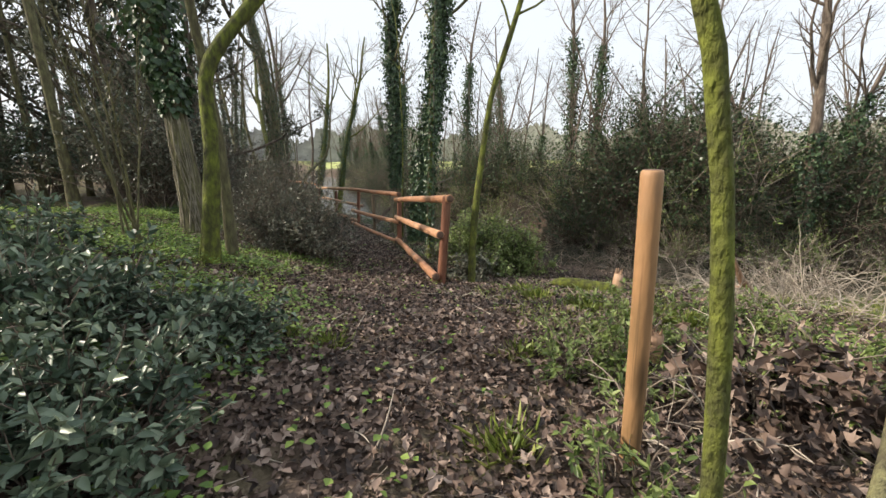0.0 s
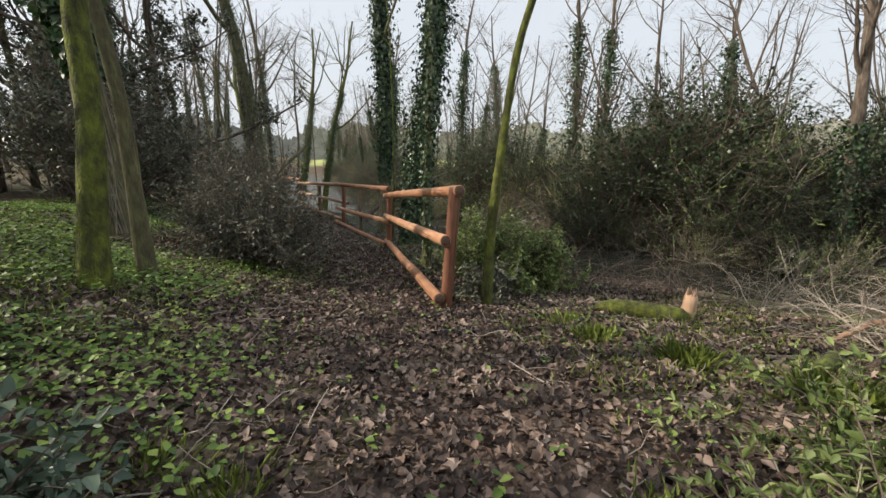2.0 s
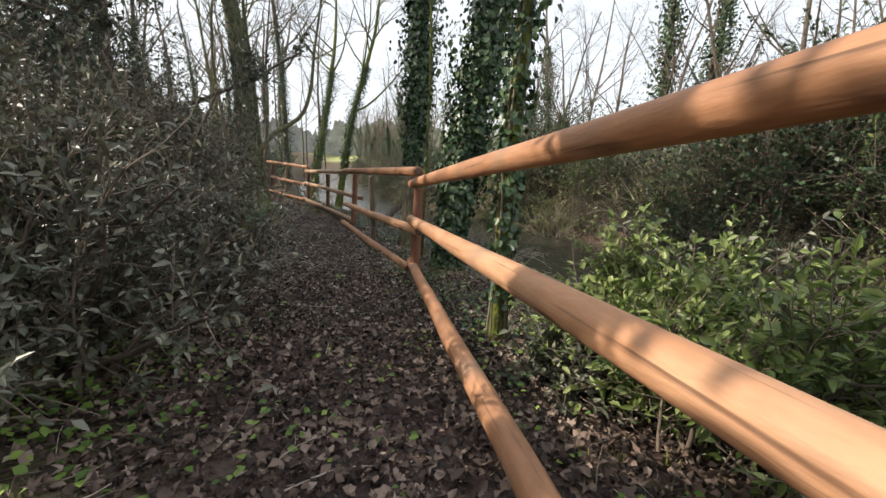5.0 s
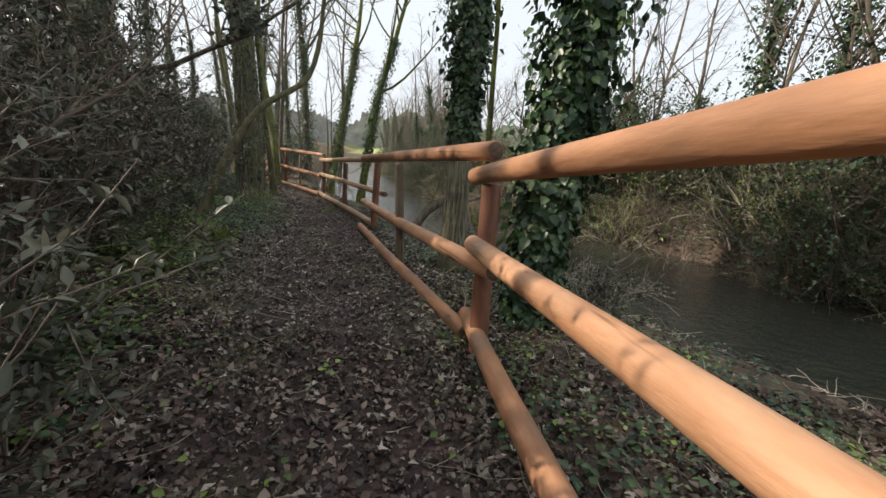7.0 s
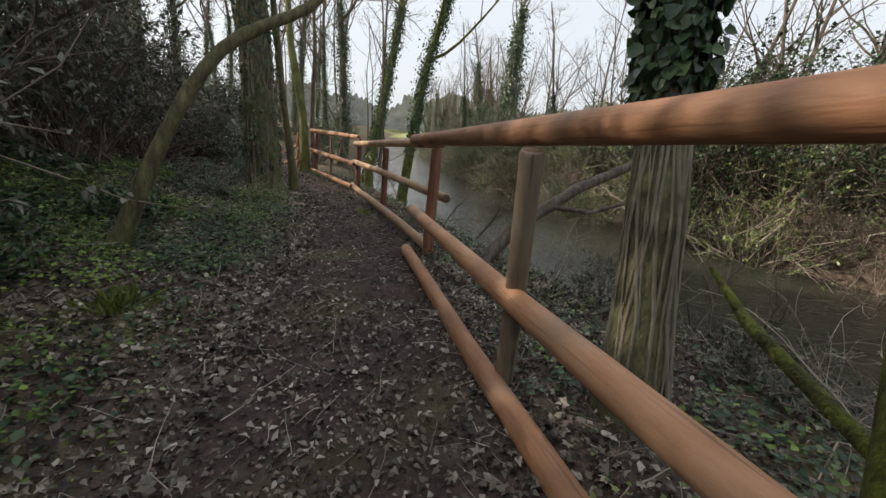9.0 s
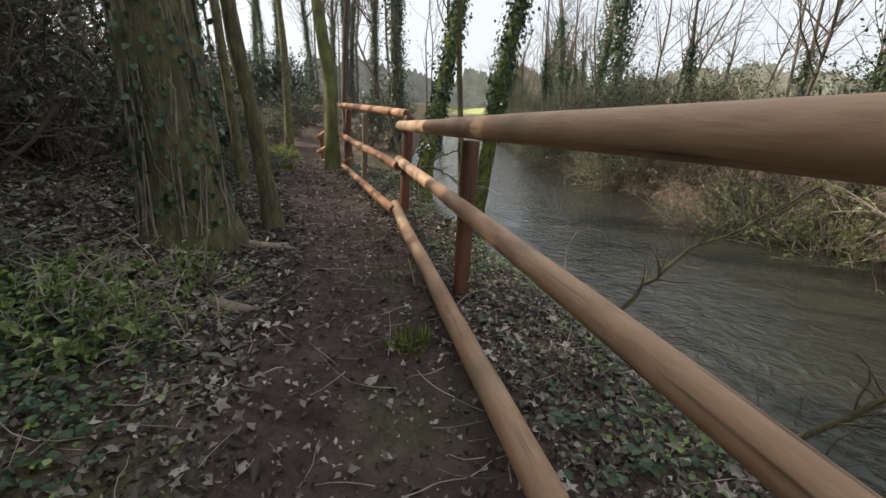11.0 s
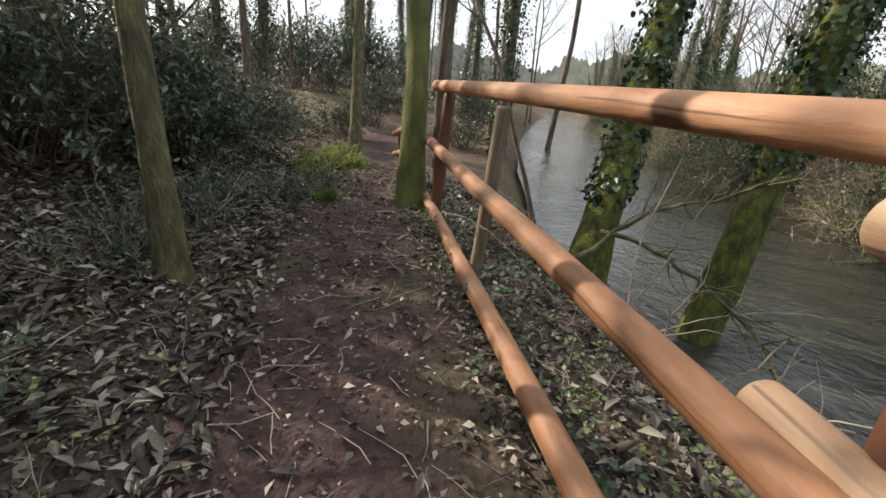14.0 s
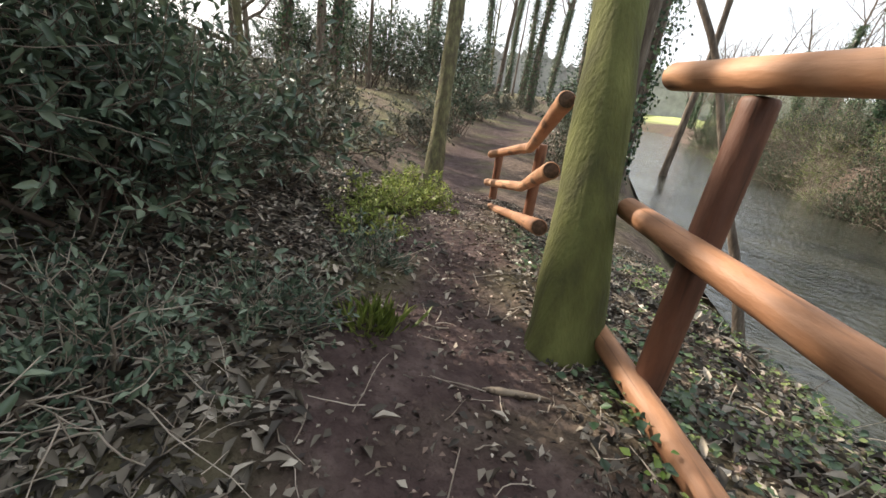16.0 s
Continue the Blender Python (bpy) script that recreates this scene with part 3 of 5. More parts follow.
def fences():
    rng = seeded(3)
    f = thing("wooden_fence", 0.33, 5.95, floor_z(0.33, 5.95), "rustic fence of round orange pine poles", "fence")
    R = 0.058
    # rails, bay by bay: (from, to) for top, middle, bottom
    bays = [
        (((0.426, 5.92, 1.639), (-0.907, 11.267, 1.134)), ((0.299, 5.916, 1.152), (-0.883, 11.064, 0.7)), ((0.236, 5.827, 0.602), (-0.913, 11.37, 0.09))),
        (((-0.793, 10.878, 1.295), (-3.09, 15.855, 1.107)), ((-0.744, 10.71, 0.613), (-3.038, 15.692, 0.336)), ((-0.891, 11.099, 0.052), (-3.03, 15.5, -0.08))),
        (((-2.72, 15.66, 1.09), (-5.796, 20.509, 0.866)), ((-2.66, 15.84, 0.483), (-5.847, 20.574, 0.443)), ((-2.8, 15.6, -0.05), (-5.853, 20.464, -0.095))),
        (((-5.756, 20.607, 0.993), (-8.663, 23.749, 1.064)), ((-5.703, 20.25, 0.405), (-8.688, 23.701, 0.467)), ((-5.707, 20.157, -0.105), (-8.676, 23.621, -0.142))),
    ]
    for n, bay in enumerate(bays):
        for a, b in bay:
            pole(rng, "rail", a, b, R * rng.uniform(0.96, 1.05), BROWNPINE if n == 2 else PINE, f)
    # posts stand on the stream's side of the rails
    for x, y, top, lean, mat, r in ((0.375, 6.0, 1.66, 0.08, REDPINE, 0.06), (-0.79, 11.03, 1.1, 0.0, REDPINE, 0.06), (-2.78, 15.72, 1.03, 0.02, REDPINE, 0.06), (-4.33, 18.47, 0.885, -0.03, REDPINE, 0.055), (-5.66, 20.46, 0.98, 0.0, REDPINE, 0.06), (-8.3, 23.4, 0.985, 0.02, REDPINE, 0.06)):
        z = floor_z(x, y) - 0.15
        pole(rng, "post", (x - lean, y - 0.12 * (y > 10), z), (x, y, top), r, mat, f, "red-brown upright post")
    for a, b in (((-1.79, 13.15), (-1.78, 12.82, 1.14)), ((-7.215, 22.06), (-7.1, 21.99, 0.95))):
        pole(rng, "support", (*a, floor_z(*a) - 0.15), b, 0.047, GREYPINE, f, "thin grey upright prop")
    g = thing("wooden_fence", -9.25, 24.0, floor_z(-9.25, 24.0), "further run of round pine pole fence beyond the tree", "fence")
    q = [((-9.25, 24.0), 0.92), ((-10.35, 25.7), 0.42), ((-11.6, 26.9), 0.08)]
    for ((ax, ay), at), ((bx, by), bt) in zip(q[:-1], q[1:]):
        for dz in (0, -0.42, -0.78):
            pole(rng, "rail", (ax, ay, at + dz), (bx, by, bt + dz), 0.055, PINE, g)
    for (x, y), t in q:
        pole(rng, "post", (x + 0.11, y + 0.06, floor_z(x + 0.11, y + 0.06) - 0.4), (x + 0.11, y + 0.06, t + 0.06), 0.058, REDPINE, g)
    p = pole(rng, "wooden_post", (1.045, 1.87, floor_z(1.045, 1.87) - 0.2), (0.986, 1.808, 2.088), 0.034, POSTPINE, None)
    tagged(p, "lone round pine post standing in the undergrowth", "post")


fences()

# ---- trees that stand by the path ----


def hero_trees():
    g = floor_z
    tree(seeded(11), "tree", [(0.917, 1.208, g(0.917, 1.208)), (0.859, 1.208, 1.826), (0.832, 1.208, 1.9), (0.811, 1.208, 1.977), (0.809, 1.208, 2.051), (0.812, 1.208, 2.117), (0.811, 1.208, 2.189), (0.806, 1.208, 2.258), (0.803, 1.208, 2.309), (0.783, 1.208, 2.341), (0.755, 1.208, 2.373), (0.729, 1.208, 2.427)], 0.021, 4.6, "slender crooked young tree coated in yellow-green moss", MOSS, limbs=5, twigs=0.6, base_flare=1.15, crown_from=0.5)
    tree(seeded(12), "tree", [(-2.2, 4.82, g(-2.2, 4.82)), (-2.08, 4.89, 2.07), (-2.05, 4.9, 2.58), (-2.11, 4.87, 2.98), (-1.85, 5.04, 3.38), (-1.55, 5.2, 3.8)], 0.088, 7.0, "bent tree with green mossy bark", MOSS, limbs=6, twigs=0.6, base_flare=1.3)
    tree(seeded(13), "tree", [(-2.28, 5.5, g(-2.28, 5.5)), (-2.28, 5.48, 2.38), (-2.37, 5.43, 3.2)], 0.065, 7.5, "thin straight mossy tree beside the bent one", DULLMOSS, limbs=6, twigs=0.6, base_flare=1.3)
    tree(seeded(14), "tree", [(-3.62, 7.07, g(-3.62, 7.07)), (-3.77, 6.99, 3.59), (-3.87, 6.92, 4.32)], 0.17, 10, "thick tree with mossy bark and ivy above", DULLMOSS, limbs=8, ivy=(2.0, 7.5, 0.75, 5200))
    tree(seeded(15), "tree", [(-6.6, 18.2, g(-6.6, 18.2)), (-6.65, 18.2, 1.9), (-6.75, 18.2, 4.2)], 0.30, 12, "big old tree with flared foot and dead ivy stems", DULLMOSS, limbs=8, base_flare=1.35, ivy=(0.3, 9, 0.16, 3400), leaf=0.05)
    tree(seeded(16), "tree", [(0.06, 8.95, g(0.06, 8.95)), (0.05, 8.95, 1.35), (0.09, 8.96, 3.0)], 0.062, 8, "slim mossy tree with ivy climbing its trunk", MOSS, limbs=6, ivy=(0.4, 6.8, 0.22, 2300), leaf=0.055)
    tree(seeded(17), "tree", [(-0.45, 11.6, g(-0.45, 11.6)), (-0.387, 11.678, 0.533), (-0.091, 12.051, 2.89)], 0.15, 9, "leaning tree with ivy on its trunk from foot to crown", DULLMOSS, limbs=7, ivy=(0.12, 7.5, 0.42, 11000), leaf=0.075)
    tree(seeded(18), "tree", [(-1.17, 13.05, g(-1.17, 13.05)), (-1.17, 13.2, 0.5), (-1.162, 13.85, 2.868)], 0.135, 9, "tree with bare ropy ivy stems below and leaves above", DULLMOSS, limbs=7, ivy=(1.55, 7.5, 0.42, 7400), leaf=0.075)
    tree(seeded(31), "tree", [(-0.84, 12.12, g(-0.84, 12.12)), (-0.844, 12.24, 0.5), (-0.856, 12.75, 2.485)], 0.03, 7, "slender mossy tree among the brambles of the bank", MOSS, limbs=6, twigs=0.7, base_flare=1.3)
    tree(seeded(19), "tree", [(0.73, 6.04, g(0.73, 6.04)), (0.738, 6.04, 1.274), (0.84, 6.09, 2.2), (0.937, 6.142, 3.004), (1.08, 6.14, 3.4)], 0.05, 6.5, "slim forked sapling with yellow-green bark", MOSS, limbs=7, twigs=0.7, base_flare=1.2)
    tree(seeded(20), "tree", [(-6.7, 23.4, g(-6.7, 23.4)), (-6.683, 23.535, -0.1), (-6.578, 24.7, 2.476)], 0.17, 9, "leaning waterside tree with mossy ivy-hung trunk", MOSS, limbs=7, ivy=(0.9, 6.5, 0.22, 2600), leaf=0.06, stems=0)
    tree(seeded(21), "tree", [(-5.66, 23.74, -1.25), (-5.635, 23.764, -0.98), (-5.283, 24.314, 2.505)], 0.165, 10, "leaning mossy tree standing in the stream's edge", MOSS, limbs=7, ivy=(1.9, 7, 0.3, 2600), leaf=0.06, stems=0)
    tree(seeded(22), "tree", [(-8.735, 23.42, g(-8.735, 23.42)), (-8.748, 23.44, -0.1), (-9.075, 23.949, 1.578)], 0.15, 11, "straight green-barked tree at the fence's end", GREENBARK, limbs=6, base_flare=1.4)
    tree(seeded(23), "tree", [(-9.1, 24.66, g(-9.1, 24.66)), (-9.16, 24.63, 1.23), (-9.1, 24.67, 2.5)], 0.09, 9, "brown slender tree behind the fence", BARK, limbs=6)
    tree(seeded(24), "tree", [(-6.48, 19.02, g(-6.48, 19.02)), (-6.53, 18.95, 0.82), (-6.6, 18.88, 1.5)], 0.085, 7, "slanting dull brown young tree beside the path", DULLMOSS, limbs=5, twigs=0.7)
    tree(seeded(25), "tree", [(-8.525, 20.725, g(-8.525, 20.725)), (-8.65, 20.78, 0.9), (-8.748, 20.828, 1.6)], 0.08, 8, "smooth grey-brown young tree in dry leaves", DULLMOSS, limbs=5, twigs=0.7)
    tree(seeded(26), "tree", [(-4.72, 13.55, g(-4.72, 13.55)), (-4.4, 13.75, 0.95), (-4.2, 13.9, 1.4), (-4.1, 14.1, 1.72), (-3.98, 14.4, 1.9), (-3.7, 14.95, 2.2), (-3.6, 15.2, 2.9)], 0.06, 5, "thin tree curving up towards the path", DULLMOSS, limbs=5, twigs=0.7)
    tree(seeded(27), "tree", [(-4.55, 19.1, g(-4.55, 19.1)), (-4.58, 19.11, 0.72), (-4.66, 19.12, 1.6)], 0.03, 5, "very thin sapling on the bank", DULLMOSS, limbs=4, twigs=0.6, base_flare=1.1)
    tree(seeded(28), "tree", [(-12.08, 26.17, g(-12.08, 26.17)), (-12.604, 26.91, 2.445)], 0.13, 11, "straight mossy tree beyond the bend", DULLMOSS, limbs=6)
    tree(seeded(29), "tree", [(11.26, 12.84, g(11.26, 12.84)), (11.1, 13.0, 3.66), (10.97, 13.13, 6.2)], 0.2, 11, "bare tree on the far bank", BARK, limbs=10, ivy=(0.5, 4.5, 0.3, 1600))
    tree(seeded(30), "tree", [(-7.9, 25.92, -1.1), (-8.25, 25.94, -0.2), (-8.55, 25.96, 0.41), (-8.95, 26.0, 1.5), (-9.3, 26.03, 2.0)], 0.045, 5.5, "dark bent trunk rising from the stream", BARK, limbs=5, twigs=0.8)


hero_trees()


def clear_of_view(x, y):
    """Keeps scattered trees off the path, the fence and the stream."""
    p = off_line(TRACK, np.array([x]), np.array([y]))[0]
    s = off_line(STREAM, np.array([x]), np.array([y]))[0]
    return p, s


def woods():
    """The wood on the near side: a few trees of each build, repeated with other turns and sizes."""
    rng = seeded(40)
    made = []
    for k, (r, h, ivy, bark) in enumerate(((0.12, 11, None, BARK), (0.18, 13, (0.3, 8, 0.4, 2600), BARK), (0.09, 10, None, DULLMOSS), (0.22, 14, (0.2, 10, 0.55, 3600), BARK), (0.07, 9, None, BARK))):
        label = "tall bare woodland tree with ivy up its trunk" if ivy else "tall bare woodland tree with brown bark"
        t = tree(seeded(50 + k), "tree", [(0, 0, 0), (rng.normal(0, 0.12), rng.normal(0, 0.12), 3)], r, h, label, bark, limbs=7, twigs=0.6, ivy=ivy, group="trees of the wood", split=False)
        made.append(t)
    spots = []
    tries = 0
    while len(spots) < 88 and tries < 6000:
        tries += 1
        x, y = rng.uniform(-34, 3), rng.uniform(-6, 62)
        p, s = clear_of_view(x, y)
        inner = 3.4 + (3.2 if y < 8 else 0) if y < 24 else 1.6
        if p < inner or s < 4.4 or p > 32 or (y < 5 and x > -6) or (y < 13 and p < 6.0):
            continue
        if any(math.hypot(x - a, y - b) < 1.5 for a, b in spots):
            continue
        spots.append((x, y))
    # across the path, between it and the stream, further on
    for x, y in ((-11.2, 31.5), (-12.8, 34.5), (-11.6, 38), (-15.5, 41), (-16, 47), (-14.5, 36.5), (-17.5, 52)):
        spots.append((x, y))
    ever = tree(seeded(58), "tree", [(0, 0, 0), (0.1, 0.1, 3)], 0.16, 9.5, "dark evergreen tree with dense small leaves", BARK, limbs=16, twigs=1.1, group="evergreens of the wood", crown_from=0.12, split=False, crown_leaves=(HOLM, 7500, 0.15), spread=0.6)
    for n, (x, y) in enumerate(((-9.5, 13.2), (-12.6, 14.5), (-8.4, 15.4), (-14.8, 14.6), (-11.6, 15.4), (-16, 14.2), (-18.5, 15.6), (-20, 16.5), (-22, 28), (-12.5, -5.5), (-18, -5), (-9.5, -6.5), (-25, 17))):
        m = Matrix.Translation((x, y, floor_z(x, y))) @ pose(0, 0, 0, 0, 0, rng.uniform(0, 360)) @ Matrix.Scale(rng.uniform(0.8, 1.2), 4)
        if n == 0:
            ever.matrix_basis = m
        else:
            copy_thing(ever, m)
    for n, (x, y) in enumerate(spots):
        m = Matrix.Translation((x, y, floor_z(x, y))) @ pose(0, 0, 0, rng.normal(0, 3), rng.normal(0, 3), rng.uniform(0, 360)) @ Matrix.Scale(rng.uniform(0.8, 1.2), 4)
        src = made[n % 5] if n < 5 or not 2.5 < y - 0.035 * x < 10 else made[(0, 2, 4)[n % 3]]
        if n < 5:
            src.matrix_basis = m
        else:
            copy_thing(src, m)


woods()


def far_bank():
    rng = seeded(60)
    c = STREAM
    seg = np.r_[0, np.cumsum(np.linalg.norm(np.diff(c, axis=0), axis=1))]
    t = unit(np.gradient(c, axis=0))

    def spot(d, off):
        x, y = np.interp(d, seg, c[:, 0]), np.interp(d, seg, c[:, 1])
        tx, ty = np.interp(d, seg, t[:, 0]), np.interp(d, seg, t[:, 1])
        return x + ty * off, y - tx * off

    kinds = []
    for k, (r, h, ivy) in enumerate(((0.12, 8.5, (0.3, 6.5, 0.6, 3600)), (0.08, 7.5, None), (0.10, 9, (0.3, 4.5, 0.35, 2200)), (0.06, 6, None))):
        kinds.append(tree(seeded(70 + k), "tree", [(0, 0, 0), (rng.normal(0, 0.25), rng.normal(0, 0.25), 2.5)], r, h, "ivy-clad tree on the far bank" if ivy else "bare spindly tree on the far bank", BARK, limbs=9, twigs=0.8, ivy=ivy, group="trees of the far bank", crown_from=0.25, split=False))
    n = 0
    for d in np.arange(44, 150, 0.95):
        x, y = spot(d, rng.uniform(3.6, 6.5) if d < 70 else rng.uniform(3.6, 12))
        m = Matrix.Translation((x, y, floor_z(x, y) - 0.05)) @ pose(0, 0, 0, rng.normal(0, 5), rng.normal(0, 5), rng.uniform(0, 360)) @ Matrix.Scale(rng.uniform(0.75, 1.25), 4)
        if n < 4:
            kinds[n].matrix_basis = m
        else:
            copy_thing(kinds[rng.integers(0, 4)], m)
        n += 1
    bushes = [
        shrub(seeded(80), "shrub", 0, 0, (1.5, 1.3, 1.9), "dense bramble thicket of small dull leaves on the bank", HOLM, 0.055, 5500, 60, 0.5, group="thickets of the far bank", z=0, simple=True, open_twigs=0.9),
        shrub(seeded(81), "shrub", 0, 0, (1.3, 1.2, 2.6), "tall thicket of ivy and bare stems", IVY, 0.06, 5500, 50, 0.8, group="thickets of the far bank", z=0, simple=True, open_twigs=0.9),
        shrub(seeded(82), "shrub", 0, 0, (1.4, 1.2, 1.5), "thicket with yellowish green leaves over the water", PRIVET, 0.06, 3000, 50, group="thickets of the far bank", z=0, stem_mat=PALETWIG, simple=True),
    ]
    n = 0
    for d in np.arange(44, 112, 0.95):
        for off in (2.85, 4.0, 5.4):
            if off > 4 and rng.uniform() < (0.15 if d < 76 else 0.45):
                continue
            x, y = spot(d + rng.normal(0, 0.3), off + rng.normal(0, 0.25))
            k = int(rng.choice([0, 0, 1, 2]))
            m = Matrix.Translation((x, y, floor_z(x, y) - 0.05)) @ pose(0, 0, 0, 0, 0, rng.uniform(0, 360)) @ Matrix.Scale(rng.uniform(0.75, 1.15) * ((1.3 if off > 3.5 else 0.95) if d < 60 else 1.0 if d < 66 else 0.72), 4)
            if n < 3:
                bushes[n].matrix_basis = m
            else:
                copy_thing(bushes[k], m)
            n += 1
    tang = brush(seeded(83), "brush", 0, 0, (1.3, 0.7, 1.5), "tangle of pale bare stems hanging over the stream", 60, PALETWIG, "tangles of the far bank")
    tall = brush(seeded(84), "brush", 0, 0, (1.5, 1.2, 2.9), "tall thin bare stems rising from the thicket", 46, TWIG, "bare stems of the far bank")
    for n, d in enumerate(np.arange(45, 98, 1.6)):
        x, y = spot(d, rng.uniform(3.4, 5.6))
        m = Matrix.Translation((x, y, floor_z(x, y))) @ pose(0, 0, 0, 0, 0, rng.uniform(0, 360)) @ Matrix.Scale(rng.uniform(0.8, 1.35), 4)
        if n == 0:
            tall.matrix_basis = m
        else:
            copy_thing(tall, m)
    for n, d in enumerate(np.arange(46, 104, 1.7)):
        x, y = spot(d, 2.75 + rng.normal(0, 0.12))
        m = Matrix.Translation((x, y, floor_z(x, y))) @ pose(0, 0, 0, 0, 0, rng.uniform(0, 360)) @ Matrix.Scale(rng.uniform(0.7, 1.1), 4)
        if n == 0:
            tang.matrix_basis = m
        else:
            copy_thing(tang, m)


far_bank()


def near_shrubs():
    rng = seeded(90)
    # dark laurel at the start
    for x, y, sz, n in ((-0.9, 1.75, (0.45, 0.4, 0.42), 2400), (-1.5, 2.3, (0.6, 0.55, 0.5), 3200), (-0.95, 2.75, (0.4, 0.4, 0.3), 1500), (-2.3, 2.9, (0.6, 0.6, 0.5), 2600), (-1.55, 1.3, (0.5, 0.45, 0.55), 2400)):
        shrub(seeded(int(100 + n + 10 * x)), "shrub", x, y, sz, "low evergreen shrub with dark blue-green leaves", LAUREL, 0.052, int(n * 1.7), 30, 0.5, group="low evergreens by the path")
    # the round bush by the path and its neighbours
    for x, y, sz, n in ((-2.15, 7.55, (0.85, 0.8, 1.35), 6500), (-2.9, 8.2, (1.0, 0.9, 1.45), 6000), (-2.35, 8.9, (0.75, 0.8, 1.3), 5200), (-3.3, 9.8, (1.0, 0.8, 2.2), 7500), (-4.2, 11.2, (1.2, 1.1, 1.8), 6000)):
        shrub(seeded(int(200 + n + 10 * x)), "shrub", x, y, sz, "bushy evergreen shrub with small grey-green leaves", HOLM, 0.05 if y < 8 else 0.046, int(n * (1.4 if y < 8 else 1.7)), 44, 0.45, group="bushes beside the path", open_twigs=0.1)
    for x, y, sz, n in ((-6.4, 13.2, (1.5, 1.4, 2.4), 7000), (-7.3, 15.4, (1.5, 1.4, 2.6), 7000), (-8.6, 17.4, (1.6, 1.5, 2.5), 7000), (-7.0, 12.0, (1.4, 1.4, 2.3), 7000), (-9.7, 19.0, (1.2, 1.1, 2.8), 8000), (-10.8, 20.9, (1.3, 1.2, 1.8), 9000), (-10.95, 22.1, (1.0, 0.95, 1.4), 12000), (-11.9, 23.5, (0.9, 0.9, 1.1), 6000), (-13.8, 25.6, (1.3, 1.2, 1.1), 4500)):
        shrub(seeded(int(300 + n + 10 * x)), "shrub", x, y, sz, "tall dark evergreen thicket under the trees", LAUREL if x > -11.2 and y > 20 else HOLM, 0.07 if y > 20 else 0.085, n if y > 20 else n // 2, 50, 0.42, group="thickets of the wood", simple=y < 20)
    for x, y, sz, n in ((-8.1, 12.4, (1.7, 1.6, 4.4), 7000), (-8.9, 14.9, (1.7, 1.6, 4.6), 7000), (-9.9, 16.9, (1.7, 1.6, 4.2), 7000), (-6.6, 10.4, (1.5, 1.4, 3.2), 6000), (-10.7, 18.6, (1.5, 1.5, 3.4), 6000), (-12.6, 20.2, (1.6, 1.5, 2.6), 6000)):
        shrub(seeded(int(330 + n + 10 * x)), "shrub", x, y, sz, "tall dense holly-like thicket with dark leaves", LAUREL if n > 6500 else HOLM, 0.1, n, 60, 0.45, group="tall thickets of the slope", simple=True)
    # low growth between the thicket and the path
    for x, y, sz, n in ((-9.35, 21.25, (0.4, 0.4, 0.32), 1300), (-9.7, 21.75, (0.45, 0.4, 0.4), 1600), (-9.75, 22.4, (0.35, 0.35, 0.26), 1000), (-8.95, 20.6, (0.4, 0.35, 0.3), 1100), (-8.05, 19.6, (0.45, 0.4, 0.34), 1300), (-7.45, 18.75, (0.4, 0.4, 0.3), 1100), (-10.1, 23.3, (0.3, 0.3, 0.2), 800)):
        shrub(seeded(int(350 + n + 10 * x)), "shrub", x, y, sz, "low straggling evergreen shoots among dead leaves", LAUREL, 0.042, n, 26, 0.42, group="low shoots beside the path", open_twigs=0.8, stem_mat=PALETWIG)
    for x, y, sz, n in ((-4.6, 12.6, (0.45, 0.4, 0.26), 1000), (-4.1, 12.0, (0.4, 0.4, 0.24), 900), (-5.3, 14.2, (0.5, 0.45, 0.3), 1200), (-5.0, 13.0, (0.45, 0.4, 0.26), 1000), (-3.6, 11.4, (0.35, 0.3, 0.22), 800)):
        shrub(seeded(int(370 + n + 10 * x)), "shrub", x, y, sz, "low patch of green ivy on the slope", PRIVET if n < 950 else IVY, 0.042, n, 26, 0.75, group="ivy patches on the slope", open_twigs=0.3)
    for x, y, sz, n in ((-5.75, 16.75, (0.4, 0.4, 0.25), 900), (-5.95, 17.6, (0.3, 0.3, 0.2), 600), (-6.3, 16.4, (0.5, 0.45, 0.34), 1300), (-7.0, 16.9, (0.5, 0.5, 0.4), 1500)):
        shrub(seeded(int(390 + n + 10 * x)), "shrub", x, y, sz, "green shoots and creeper at the big tree's foot", PRIVET if n < 1000 else LAUREL, 0.042, n, 24, 0.5, group="shoots at the big tree", open_twigs=0.7, stem_mat=PALETWIG)
    # behind the fence
    for x, y, sz, n, m in ((1.0, 7.5, (0.6, 0.7, 1.1), 5000, PRIVET), (0.92, 8.35, (0.5, 0.5, 1.0), 5200, PRIVET), (0.4, 8.2, (0.28, 0.4, 0.42), 1400, HOLM), (1.35, 8.6, (0.5, 0.5, 1.15), 3600, HOLM), (1.65, 7.6, (0.65, 0.6, 0.95), 3600, PRIVET), (1.5, 9.0, (0.5, 0.5, 0.4), 1300, HOLM), (0.75, 6.5, (0.4, 0.4, 0.5), 1500, HOLM)):
        shrub(seeded(int(400 + n + 10 * x)), "shrub", x, y, sz, "leafy green privet-like shrub behind the fence", m, 0.058, int(n * 1.5), 34, 0.45, group="shrubs behind the fence", open_twigs=0.2)
